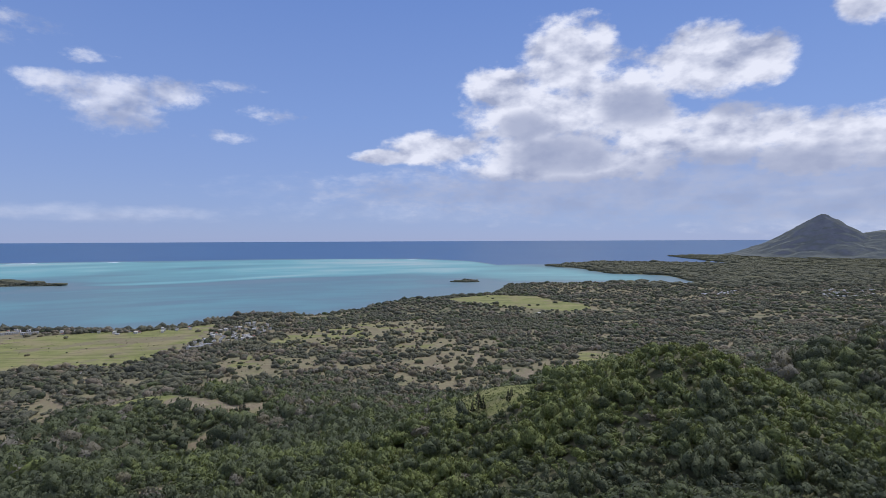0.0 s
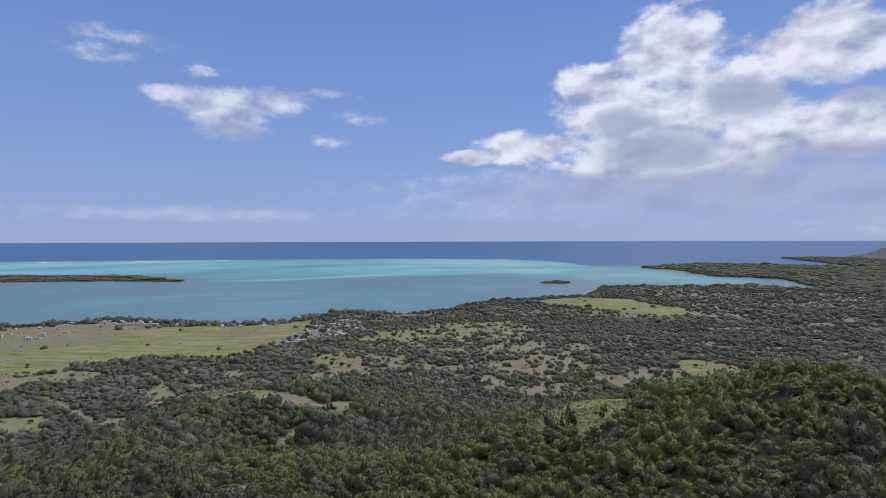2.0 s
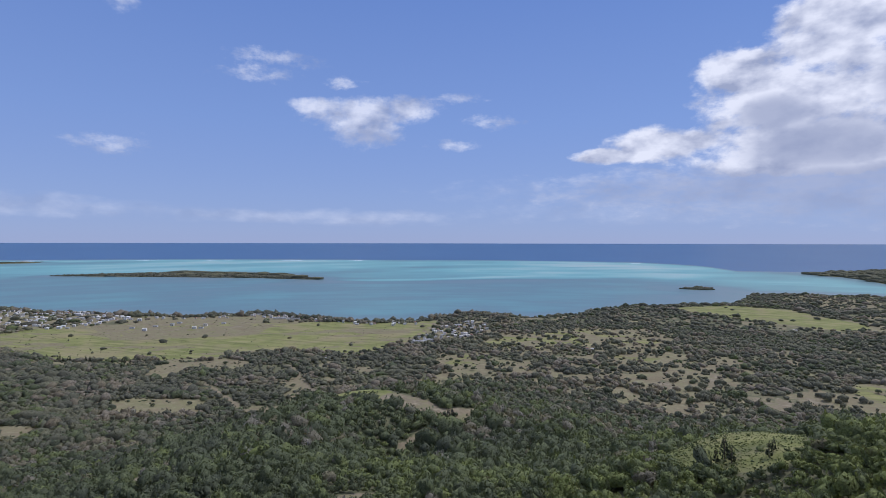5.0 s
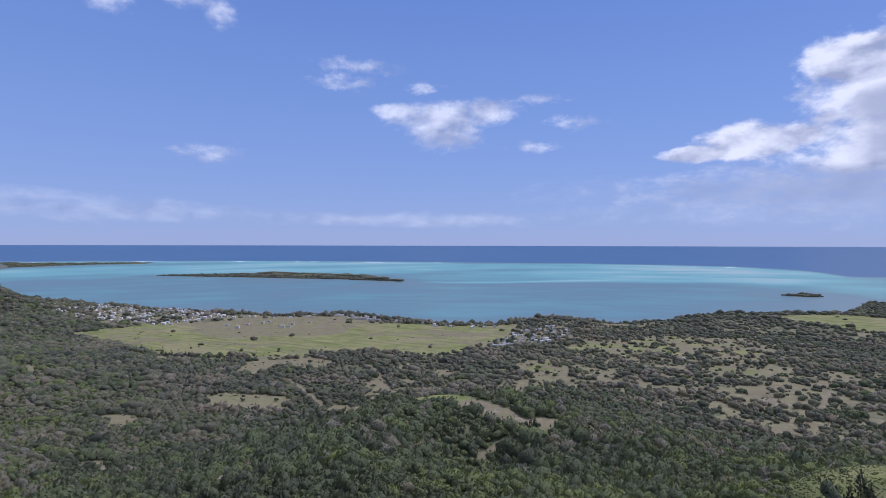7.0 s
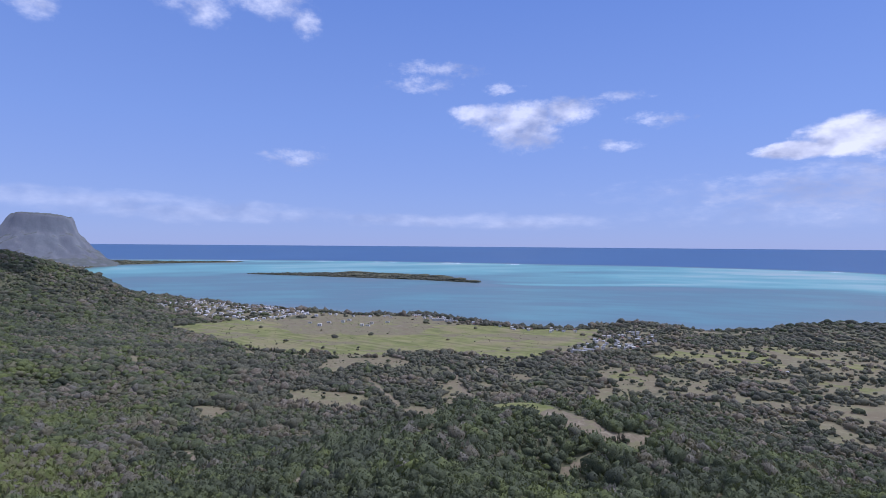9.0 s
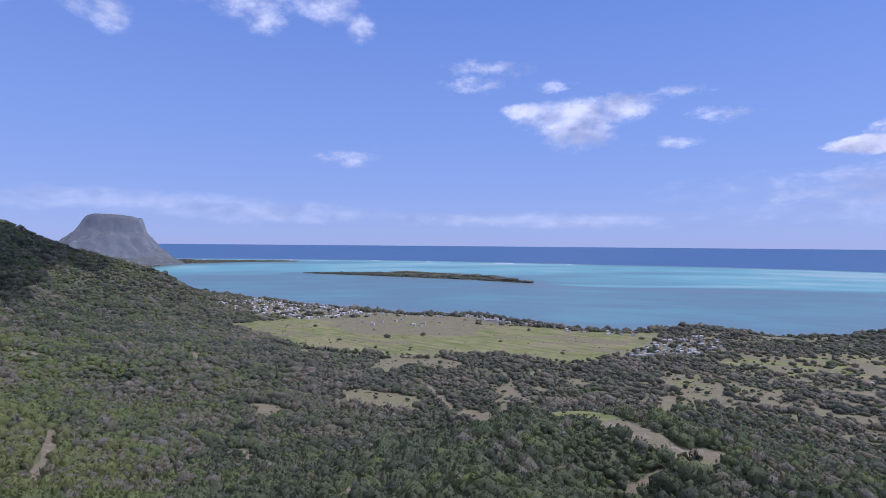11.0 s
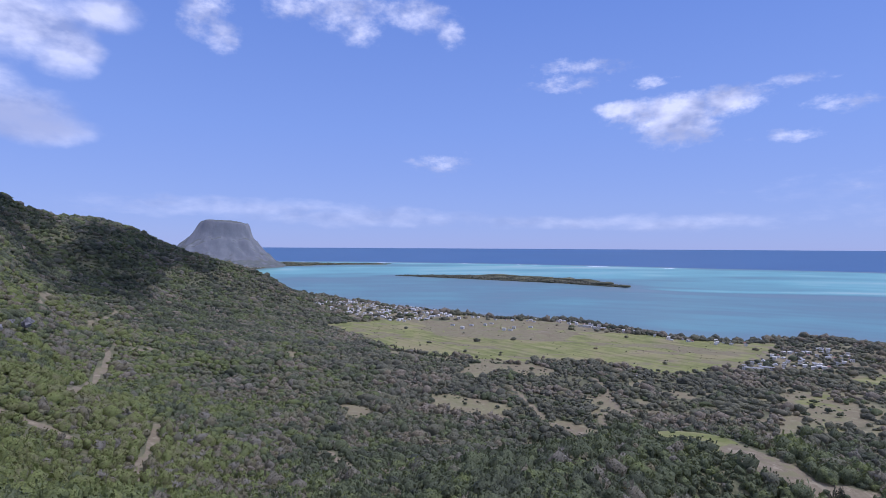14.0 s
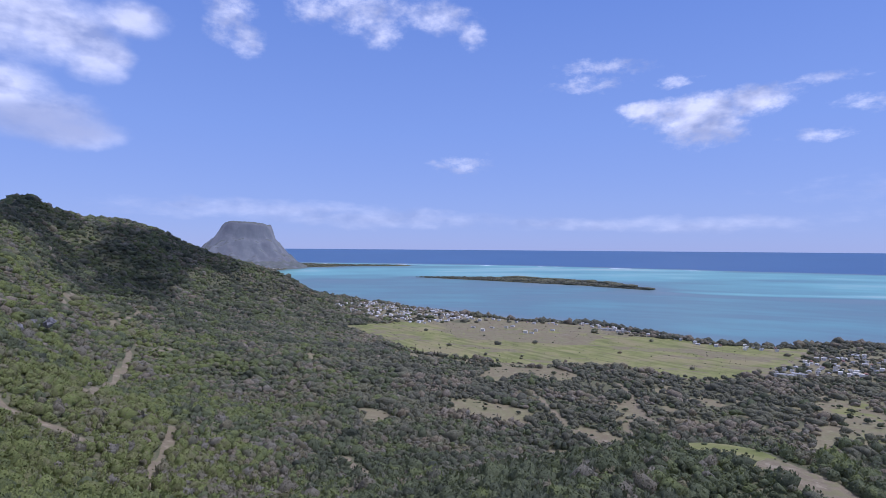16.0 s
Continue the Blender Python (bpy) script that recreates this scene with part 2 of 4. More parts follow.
def ground_material():
    m, n, l, b = material("soil_and_grass", 0.95, 0.15)
    fine, broad, patch = tex(n, l, 0.35, 6), tex(n, l, 0.03, 5), tex(n, l, 0.009, 4)
    under = ramp(n, l, fine, [(0.3, (0.080, 0.086, 0.046)), (0.5, (0.125, 0.126, 0.070)), (0.72, (0.200, 0.180, 0.112))])
    grass = ramp(n, l, broad, [(0.3, (0.152, 0.168, 0.056)), (0.5, (0.210, 0.219, 0.076)), (0.7, (0.277, 0.260, 0.109))])
    grass = mix(n, l, step(n, l, patch, 0.48, 0.62), grass, (0.257, 0.225, 0.116))
    grass = mix(n, l, calc(n, l, "MULTIPLY", step(n, l, fine, 0.58, 0.72), 0.45), grass, (0.087, 0.095, 0.034))
    lines = furrows(n, l, 0.07, radians(-32))
    grass = mix(n, l, calc(n, l, "MULTIPLY", step(n, l, lines, 0.52, 0.64), 0.55), grass, (0.126, 0.136, 0.053))
    grass = mix(n, l, calc(n, l, "MULTIPLY", step(n, l, lines, 0.46, 0.34), 0.5), grass, (0.309, 0.270, 0.146))
    dry = ramp(n, l, broad, [(0.3, (0.198, 0.160, 0.098)), (0.5, (0.222, 0.192, 0.114)), (0.62, (0.212, 0.196, 0.102)), (0.75, (0.170, 0.168, 0.076))])
    dry = mix(n, l, calc(n, l, "MULTIPLY", step(n, l, fine, 0.52, 0.66), 0.6), dry, under)
    straw = tex(n, l, 0.11, 5, 0.62)
    dry = mix(n, l, calc(n, l, "MULTIPLY", step(n, l, straw, 0.54, 0.66), 0.55), dry, (0.200, 0.150, 0.100))
    dry = mix(n, l, calc(n, l, "MULTIPLY", step(n, l, straw, 0.46, 0.34), 0.5), dry, (0.300, 0.272, 0.165))
    bare = ramp(n, l, fine, [(0.3, (0.175, 0.145, 0.095)), (0.7, (0.255, 0.212, 0.142))])
    bare = mix(n, l, calc(n, l, "MULTIPLY", step(n, l, straw, 0.52, 0.62), 0.7), bare, (0.190, 0.182, 0.092))
    bare = mix(n, l, calc(n, l, "MULTIPLY", step(n, l, straw, 0.45, 0.36), 0.6), bare, (0.330, 0.286, 0.196))
    wobble = calc(n, l, "MULTIPLY", calc(n, l, "SUBTRACT", broad, 0.5), 0.7)
    colour = under
    for name, paint in (("dry", dry), ("grass", grass), ("bare", bare)):
        edge = step(n, l, calc(n, l, "ADD", attr(n, name), wobble), 0.42, 0.58)
        colour = mix(n, l, edge, colour, paint)
    l.new(colour, b.inputs["Base Color"])
    bump(n, l, fine, b, 0.6, 0.6)
    return m


def water_material():
    m, n, l, b = material("lagoon_water", 0.36, 0.30)
    depth = attr(n, "shallow")
    ripple = tex(n, l, 0.02, 6, 0.65, (1, 1, 1))
    streak = tex(n, l, 0.0035, 5, 0.6)
    v = calc(n, l, "ADD", depth, calc(n, l, "MULTIPLY", calc(n, l, "SUBTRACT", streak, 0.5), 0.22))
    colour = ramp(n, l, v, [(0.0, (0.047, 0.112, 0.222)), (0.14, (0.056, 0.130, 0.244)), (0.30, (0.170, 0.212, 0.226)), (0.45, (0.116, 0.200, 0.212)), (0.60, (0.132, 0.286, 0.284)), (0.76, (0.167, 0.379, 0.361)), (0.88, (0.289, 0.443, 0.410)), (1.0, (0.406, 0.465, 0.429))])
    foam = step(n, l, calc(n, l, "ADD", attr(n, "foam"), calc(n, l, "MULTIPLY", calc(n, l, "SUBTRACT", ripple, 0.5), 0.8)), 0.4, 0.7)
    colour = mix(n, l, foam, colour, (0.75, 0.80, 0.82))
    l.new(colour, b.inputs["Base Color"])
    bump(n, l, tex(n, l, 0.15, 4), b, 0.15, 0.5)
    return m


def foliage_material(name, stops, spread=0.30):
    m, n, l, b = material(name, 0.8, 0.15)
    leaf, clump = tex(n, l, 1.35, 4, 0.7), tex(n, l, 0.22, 3)
    v = calc(n, l, "ADD", attr(n, "tint"), calc(n, l, "MULTIPLY", calc(n, l, "SUBTRACT", clump, 0.5), spread))
    colour = ramp(n, l, v, stops)
    shade = ramp(n, l, leaf, [(0.30, (0.60, 0.62, 0.62)), (0.50, (1.0, 1.0, 1.0)), (0.70, (1.66, 1.62, 1.50))])
    paint = mix(n, l, 1.0, colour, shade, "MULTIPLY")
    l.new(paint, b.inputs["Base Color"])
    glow = n.new("ShaderNodeBsdfTranslucent")              # sunlight that comes through the leaves
    l.new(mix(n, l, 1.0, paint, (1.25, 1.2, 0.75), "MULTIPLY"), glow.inputs[0])
    clear, blend, cut = n.new("ShaderNodeBsdfTransparent"), n.new("ShaderNodeMixShader"), n.new("ShaderNodeMixShader")
    blend.inputs[0].default_value = 0.22
    l.new(b.outputs[0], blend.inputs[1])
    l.new(glow.outputs[0], blend.inputs[2])
    l.new(clear.outputs[0], cut.inputs[1])
    l.new(blend.outputs[0], cut.inputs[2])
    l.new(cut.outputs[0], n["Material Output"].inputs[0])
    l.new(step(n, l, tex(n, l, 1.0, 3, 0.6), 0.40, 0.43), cut.inputs[0])      # gaps between the leaves
    bump(n, l, leaf, b, 0.8, 0.5)
    return m


def plain_material(name, colour, rough=0.8, wear=0.12, scale=0.8, spec=0.3):
    m, n, l, b = material(name, rough, spec)
    grain = tex(n, l, scale, 5)
    dark = tuple(c * (1 - 2.2 * wear) for c in colour)
    l.new(ramp(n, l, grain, [(0.3, dark), (0.6, colour)]), b.inputs["Base Color"])
    return m


GREENS = [(0.0, (0.060, 0.070, 0.055)), (0.2, (0.090, 0.101, 0.066)), (0.42, (0.121, 0.140, 0.076)), (0.60, (0.173, 0.202, 0.068)), (0.74, (0.173, 0.160, 0.093)), (0.86, (0.180, 0.164, 0.119)), (1.0, (0.201, 0.189, 0.153))]
# dry leaves, greyed and lightened to paint in the haze of distance
HAZED = [(0.0, (0.097, 0.098, 0.077)), (0.2, (0.126, 0.126, 0.094)), (0.42, (0.158, 0.158, 0.109)), (0.60, (0.195, 0.190, 0.114)), (0.74, (0.206, 0.182, 0.120)), (0.86, (0.218, 0.186, 0.136)), (1.0, (0.248, 0.216, 0.166))]
M_GROUND, M_WATER = ground_material(), water_material()
M_LEAF = foliage_material("broad_leaves", GREENS)
M_HAZED = foliage_material("hazed_dry_leaves", HAZED)
M_BARK = plain_material("bark", (0.16, 0.13, 0.10), 0.9, 0.2, 2.0)
M_WHITE = plain_material("white_render", (0.76, 0.74, 0.71), 0.85, 0.1)
M_CREAM = plain_material("cream_render", (0.74, 0.70, 0.62), 0.85, 0.1)
M_GREY = plain_material("concrete", (0.36, 0.36, 0.35), 0.9, 0.15)
M_TIN = plain_material("sheet_roof", (0.46, 0.46, 0.46), 0.75, 0.15)
M_RUST = plain_material("red_roof", (0.30, 0.15, 0.11), 0.8, 0.15)
M_PANE = plain_material("dark_glass", (0.03, 0.035, 0.04), 0.15, 0.05, 0.8, 0.5)


# ---- lay of the land ----
EYE = np.array([-20.0, 50.0, 218.0])     # middle of the flight
NEAR, REACH = 1800.0, 3000.0             # past NEAR, sea and coast are drawn in along the line of sight, so that all lies within 5 km


def draw_in(p):
    """Far places, nearer and smaller by the same share."""
    p = np.asarray(p, float)
    q = p - EYE
    d = np.hypot(q[..., 0], q[..., 1])
    k = np.where(d > NEAR, (NEAR + REACH * (np.maximum(d, NEAR) - NEAR) / (np.maximum(d, NEAR) - NEAR + REACH)) / np.maximum(d, 1.0), 1.0)
    return EYE + q * k[..., None], k


def polar(x, y):
    return np.degrees(np.arctan2(-(x - EYE[0]), y - EYE[1])), np.hypot(x - EYE[0], y - EYE[1])


def from_polar(az, d):
    a = np.radians(az)
    return EYE[0] - d * np.sin(a), EYE[1] + d * np.cos(a)


def lattice(ix, iy, seed):
    h = (ix.astype(np.int64) * 374761393 + iy.astype(np.int64) * 668265263 + seed * 1442695041) & 0x7FFFFFFF
    h = ((h ^ (h >> 13)) * 1274126177) & 0x7FFFFFFF
    return ((h ^ (h >> 16)) & 0xFFFF) / 65535.0


def value_noise(x, y, seed=0, octaves=3):
    """Smooth noise from 0 to 1 of about one cell a unit."""
    total, weight, amp = 0.0, 0.0, 1.0
    for o in range(octaves):
        fx, fy = np.floor(x), np.floor(y)
        u, v = x - fx, y - fy
        u, v = u * u * (3 - 2 * u), v * v * (3 - 2 * v)
        a, b = lattice(fx, fy, seed + o), lattice(fx + 1, fy, seed + o)
        c, d = lattice(fx, fy + 1, seed + o), lattice(fx + 1, fy + 1, seed + o)
        total = total + amp * ((a * (1 - u) + b * u) * (1 - v) + (c * (1 - u) + d * u) * v)
        weight += amp
        amp *= 0.5
        x, y = x * 2.03 + 11.7, y * 2.03 + 5.3
    return total / weight


def smooth(v, lo, hi):
    t = np.clip((v - lo) / (hi - lo), 0, 1)
    return t * t * (3 - 2 * t)


# hills: middle x, y, height, spread in x and y
RIDGES = [(-2152, 205, 280, 370, 249), (-1415, -22, 214, 387, 74), (-314, -478, 254, 701, 206), (-386, -132, 182, 498, 402),
          (532, -96, 230, 214, 218), (100, 225, 48, 54, 72), (52, 56, 28, 123, 56), (-149, 347, -17, 159, 56),
          (436, 361, 98, 308, 98), (208, 491, -78, 49, 108), (-405, 51, -58, 109, 204)]
HUMPS = [(-714, 181, -36, 116, 156), (-1267, 189, 62, 110, 82), (578, 864, 29, 580, 424), (-492, 335, -48, 216, 237),
          (-1709, 144, 106, 193, 152), (-1952, 637, 83, 135, 153), (-227, 381, 25, 65, 89), (423, 591, 54, 119, 138),
          (25, 312, 9, 22, 28), (345, 470, 12, 55, 60), (100, 228, 7, 15, 16)]
SPURS = [(-2290, 580, 75, 120, 140), (-2380, 800, 25, 110, 110), (-287, 327, 15, 115, 115), (227, 345, 28, 38, 38), (376, 522, -16, 111, 111),
         (16, 288, 10, 34, 27), (-1370, 3, 15, 135, 135), (-448, 493, -14, 62, 62), (60, 330, -9, 28, 28), (-297, 405, 9, 45, 45),
         (-160, 420, 12, 45, 60), (-158, 318, -16, 26, 26), (-1100, 380, 12, 160, 90), (-1065, 105, 18, 70, 60), (-1640, 75, -16, 60, 60), (-1505, -12, -27, 90, 70),
         (-272, 440, 6, 26, 15), (-232, 424, 4, 24, 14)]
HILLS = np.array(RIDGES + HUMPS + SPURS, float)


def hills(x, y):
    z = np.full(np.shape(x), 5.0)
    for cx, cy, h, sx, sy in HILLS:
        z = z + h * np.exp(-(x - cx) ** 2 / (2 * sx * sx) - (y - cy) ** 2 / (2 * sy * sy))
    return z


COAST_AZ = [-180, -60, -31, -28, -24.7, -18.7, -13.2, -7.4, -6.3, -1.5, 3.3, 8.6, 12.5, 18, 20.7, 23.6, 29.3, 35.4, 41.3, 46.9, 52.2, 57.2, 61.7, 65.9, 68.6, 74, 88, 110, 180]
COAST_D = [9000, 9000, 9000, 3060, 2830, 2920, 2780, 2660, 2240, 2080, 1985, 1690, 1600, 1670, 1650, 1500, 1490, 1590, 1740, 1740, 1870, 2040, 2230, 2520, 2830, 3300, 3700, 9000, 9000]


def in_polygon(x, y, corners):
    """Inside or outside, and the distance to the rim: positive inside."""
    inside = np.zeros(np.shape(x), bool)
    near = np.full(np.shape(x), 1e9)
    n = len(corners)
    for i in range(n):
        (x0, y0), (x1, y1) = corners[i], corners[(i + 1) % n]
        cross = ((y0 > y) != (y1 > y)) & (x < (x1 - x0) * (y - y0) / ((y1 - y0) or 1e-9) + x0)
        inside ^= cross
        dx, dy = x1 - x0, y1 - y0
        t = np.clip(((x - x0) * dx + (y - y0) * dy) / (dx * dx + dy * dy), 0, 1)
        near = np.minimum(near, np.hypot(x - x0 - t * dx, y - y0 - t * dy))
    return np.where(inside, near, -near)


def near_line(x, y, corners):
    near = np.full(np.shape(x), 1e9)
    for (x0, y0), (x1, y1) in zip(corners, corners[1:]):
        dx, dy = x1 - x0, y1 - y0
        t = np.clip(((x - x0) * dx + (y - y0) * dy) / (dx * dx + dy * dy), 0, 1)
        near = np.minimum(near, np.hypot(x - x0 - t * dx, y - y0 - t * dy))
    return near


def ring(rows):
    return [tuple(float(v) for v in from_polar(a, d)) for a, d in rows]


# low land beyond the near shore: azimuth and distance round each rim
ISLAND = ring([(58.4, 4290), (52.3, 3967), (47.0, 3728), (41.4, 3535), (35.2, 3270), (34.9, 3330), (38.5, 3829), (43.7, 4200), (47.0, 4330), (52.3, 4300)])
ISLET = ring([(-1.4, 2820), (-3.0, 2800), (-4.3, 2850), (-3.9, 2930), (-2.4, 2930)])
SPIT = ring([(-11.1, 4611), (-16.2, 5501), (-23.6, 5405), (-34.0, 5300), (-36.0, 3000), (-28.3, 3081), (-26.0, 2990), (-22.8, 3581), (-17.5, 3664), (-14.6, 4278)])
FAR_SPIT = ring([(-22.7, 7781), (-29.6, 9600), (-45.0, 9900), (-45.0, 5600), (-28.4, 5573), (-25.0, 6721)])
CAPE = ring([(95.0, 4600), (76.0, 5000), (73.5, 5260), (69.8, 6300), (67.1, 6700), (58.8, 7200), (58.8, 7380), (66.0, 7700), (76.0, 9000), (95.0, 9000)])
FAR_LAND = (ISLAND, ISLET, SPIT, FAR_SPIT, CAPE)


def shore(x, y):
    """Metres inland of the shoreline, negative at sea."""
    az, d = polar(x, y)
    rim = np.interp(az, COAST_AZ, COAST_D) + (value_noise(az * 0.9 + 40, az * 0 + 3.3, 5) - 0.5) * 90
    s = rim - d
    for corners in FAR_LAND:
        s = np.maximum(s, in_polygon(x, y, corners) + (value_noise(x / 130, y / 130, 8) - 0.5) * 36)
    return s


def height(x, y):
    x, y = np.asarray(x, float), np.asarray(y, float)
    s = shore(x, y)
    _, d = polar(x, y)
    z = hills(x, y) + (value_noise(x / 90, y / 90, 21) - 0.5) * 9 * smooth(hills(x, y), 15, 60) * smooth(d, 60, 200)
    az, _ = polar(x, y)
    z = z + (value_noise(x / 120, y / 120, 23, 2) - 0.5) * 20 * smooth(az, 52, 66) * smooth(d, 350, 700) * smooth(hills(x, y), 25, 80)
    return np.where(s > 0, 0.6 + (z - 0.6) * smooth(s, 0, 70), np.maximum(-4.0, s * 0.05))


FIELD = [(-1404, 693), (-1433, 883), (-1287, 1070), (-947, 1222), (-588, 1408), (-512, 1150), (-536, 925), (-684, 875), (-826, 712), (-970, 642), (-1185, 677)]
HOUSING = [(-1493, 1091), (-1098, 1383), (-936, 1284), (-1164, 988)]
VILLAGE = [(-2413, 1046), (-2098, 1080), (-1857, 1172), (-1571, 1188), (-1392, 1141), (-1327, 936), (-1434, 864), (-1582, 826), (-1764, 811)]
HAMLET = [(-505, 1040), (-457, 1071), (-400, 1160), (-400, 1330), (-470, 1440), (-525, 1440), (-540, 1265)]
FIELD_NORTH = [(11, 1998), (193, 2140), (357, 2078), (471, 1709), (385, 1596), (217, 1713), (80, 1835)]
KNOLL = [(-8, 296), (4, 320), (22, 328), (42, 312), (50, 286), (45, 264), (36, 253), (22, 254), (6, 262), (-4, 275)]
MEADOWS = [
    [(-708, 600), (-789, 680), (-757, 728), (-728, 775), (-668, 778), (-640, 735), (-658, 695), (-722, 697), (-682, 622)],
    [(-655, 492), (-618, 545), (-555, 566), (-526, 536), (-580, 496), (-605, 480)],
    [(-662, 372), (-640, 388), (-615, 408), (-587, 399), (-590, 358)],
    [(-1000, 610), (-930, 629), (-826, 705), (-760, 790), (-742, 775), (-800, 685), (-900, 605)],
    [(-485, 572), (-449, 583), (-412, 582), (-404, 566), (-447, 557)],
    [(-472, 514), (-449, 527), (-437, 515), (-458, 500)],
    [(-541, 684), (-528, 722), (-496, 690), (-464, 632), (-474, 620), (-505, 662)],
    [(-935, 420), (-905, 436), (-890, 415), (-920, 402)],
    [(-1020, 470), (-985, 480), (-975, 462), (-1005, 455)],
    [(-388, 952), (-305, 918), (-268, 826), (-296, 790), (-345, 850)],
    [(-258, 935), (-214, 920), (-204, 838), (-228, 826)],
    [(200, 808), (218, 905), (252, 915), (283, 842), (300, 800), (277, 752), (238, 772)],
]
EAST_MEADOW = MEADOWS[-1]
SOIL = [(80, 790), (160, 836), (180, 760), (140, 735), (91, 728)]
STRIP = [(-285, 440), (-262, 448), (-228, 436), (-204, 420), (-206, 398), (-236, 402), (-268, 424)]
YARDS = [
    [(-206, 421), (-190, 415), (-170, 409), (-157, 399), (-150, 388), (-158, 379), (-177, 384), (-193, 390), (-208, 402)],
    [(-153, 399), (-147, 404), (-138, 376), (-147, 368)],
    [(-148, 404), (-134, 417), (-126, 408), (-131, 385), (-141, 382)],
    [(-20, 840), (6, 846), (2, 800), (-14, 796)],
    [(-130, 216), (-114, 236), (-111, 216)],
    [(-467, 278), (-455, 289), (-409, 276), (-413, 266)],
    [(-1028, 86), (-1060, 98), (-1100, 107), (-1098, 97), (-1030, 78)],
]
PLOTS = [(-1330, 985), (-1173, 1300), (-1040, 1310), (-930, 1170), (-900, 1005), (-1059, 864), (-1235, 880)]
GREEN_OPEN = [
    [(-325, 1000), (-375, 1201), (-190, 1440), (-100, 1375), (-125, 1140), (-220, 1060)],
    [(-380, 930), (-313, 1005), (-280, 929), (-255, 770), (-305, 760)],
    [(-140, 1370), (-60, 1330), (-10, 1210), (-18, 980), (-110, 1020)],
]
OPEN_WOODS = [
    [(-402, 1245), (-123, 1470), (2, 1464), (39, 1114), (-59, 1114), (-278, 1023)],
    [(-418, 970), (-313, 974), (-192, 829), (-243, 759), (-348, 823)],
    [(-227, 1017), (148, 1128), (64, 543), (-68, 714), (-144, 812)],
    [(-376, 900), (-278, 850), (-250, 724), (-320, 740)],
    [(80, 800), (165, 850), (190, 740), (90, 720)],
    [(-400, 905), (-330, 935), (-240, 700), (-215, 560), (-290, 600), (-345, 760)],
]
TRACKS = [
    [(-385, 122), (-457, 137), (-516, 154), (-556, 162)],
    [(-528, 40), (-507, 56), (-499, 76), (-488, 100)],
    [(-421, 82), (-401, 110)],
    [(375, 572), (408, 561)],
    [(109, 244), (120, 234)],
    [(-580, 100), (-680, 118), (-768, 138), (-800, 150)],
    [(-1020, 142), (-1060, 162), (-1095, 188), (-1117, 196)],
    [(-985, 83), (-1040, 92)],
    [(-957, 165), (-945, 192), (-930, 214), (-905, 232)],
    [(-486, 284), (-433, 281)],
    [(-581, 102), (-772, 138), (-937, 168), (-913, 205)],
    [(-996, 140), (-1177, 195)],
]
PATHS = [
    [(-215, 198), (-228, 222)],
    [(-588, 780), (-527, 726), (-464, 664), (-391, 629)],
    [(-470, 668), (-450, 610), (-400, 585)],
    [(-640, 640), (-560, 600), (-500, 570)],
    [(-146, 384), (-150, 366), (-158, 345)],
    [(-121, 429), (-114, 420), (-108, 408)],
    [(-490, 566), (-452, 567), (-404, 556)],
    [(464, 901), (557, 1036)],
    [(314, 538), (340, 570)],
    [(30, 760), (60, 900), (40, 960)],
    [(-880, 400), (-905, 470), (-960, 520)],
    [(-1330, 985), (-1200, 1075), (-1040, 1180), (-920, 1260)],
    [(-1290, 920), (-1150, 1010), (-1000, 1110), (-905, 1170)],
    [(-1200, 905), (-1250, 1020), (-1300, 1130)],
    [(-1060, 880), (-1110, 1000), (-1160, 1120), (-1190, 1220)],
    [(-960, 960), (-1010, 1090), (-1060, 1240)],
    [(-498, 1010), (-520, 1120), (-552, 1270), (-592, 1450)],
    [(-500, 1015), (-530, 918), (-640, 868), (-690, 862)],
]


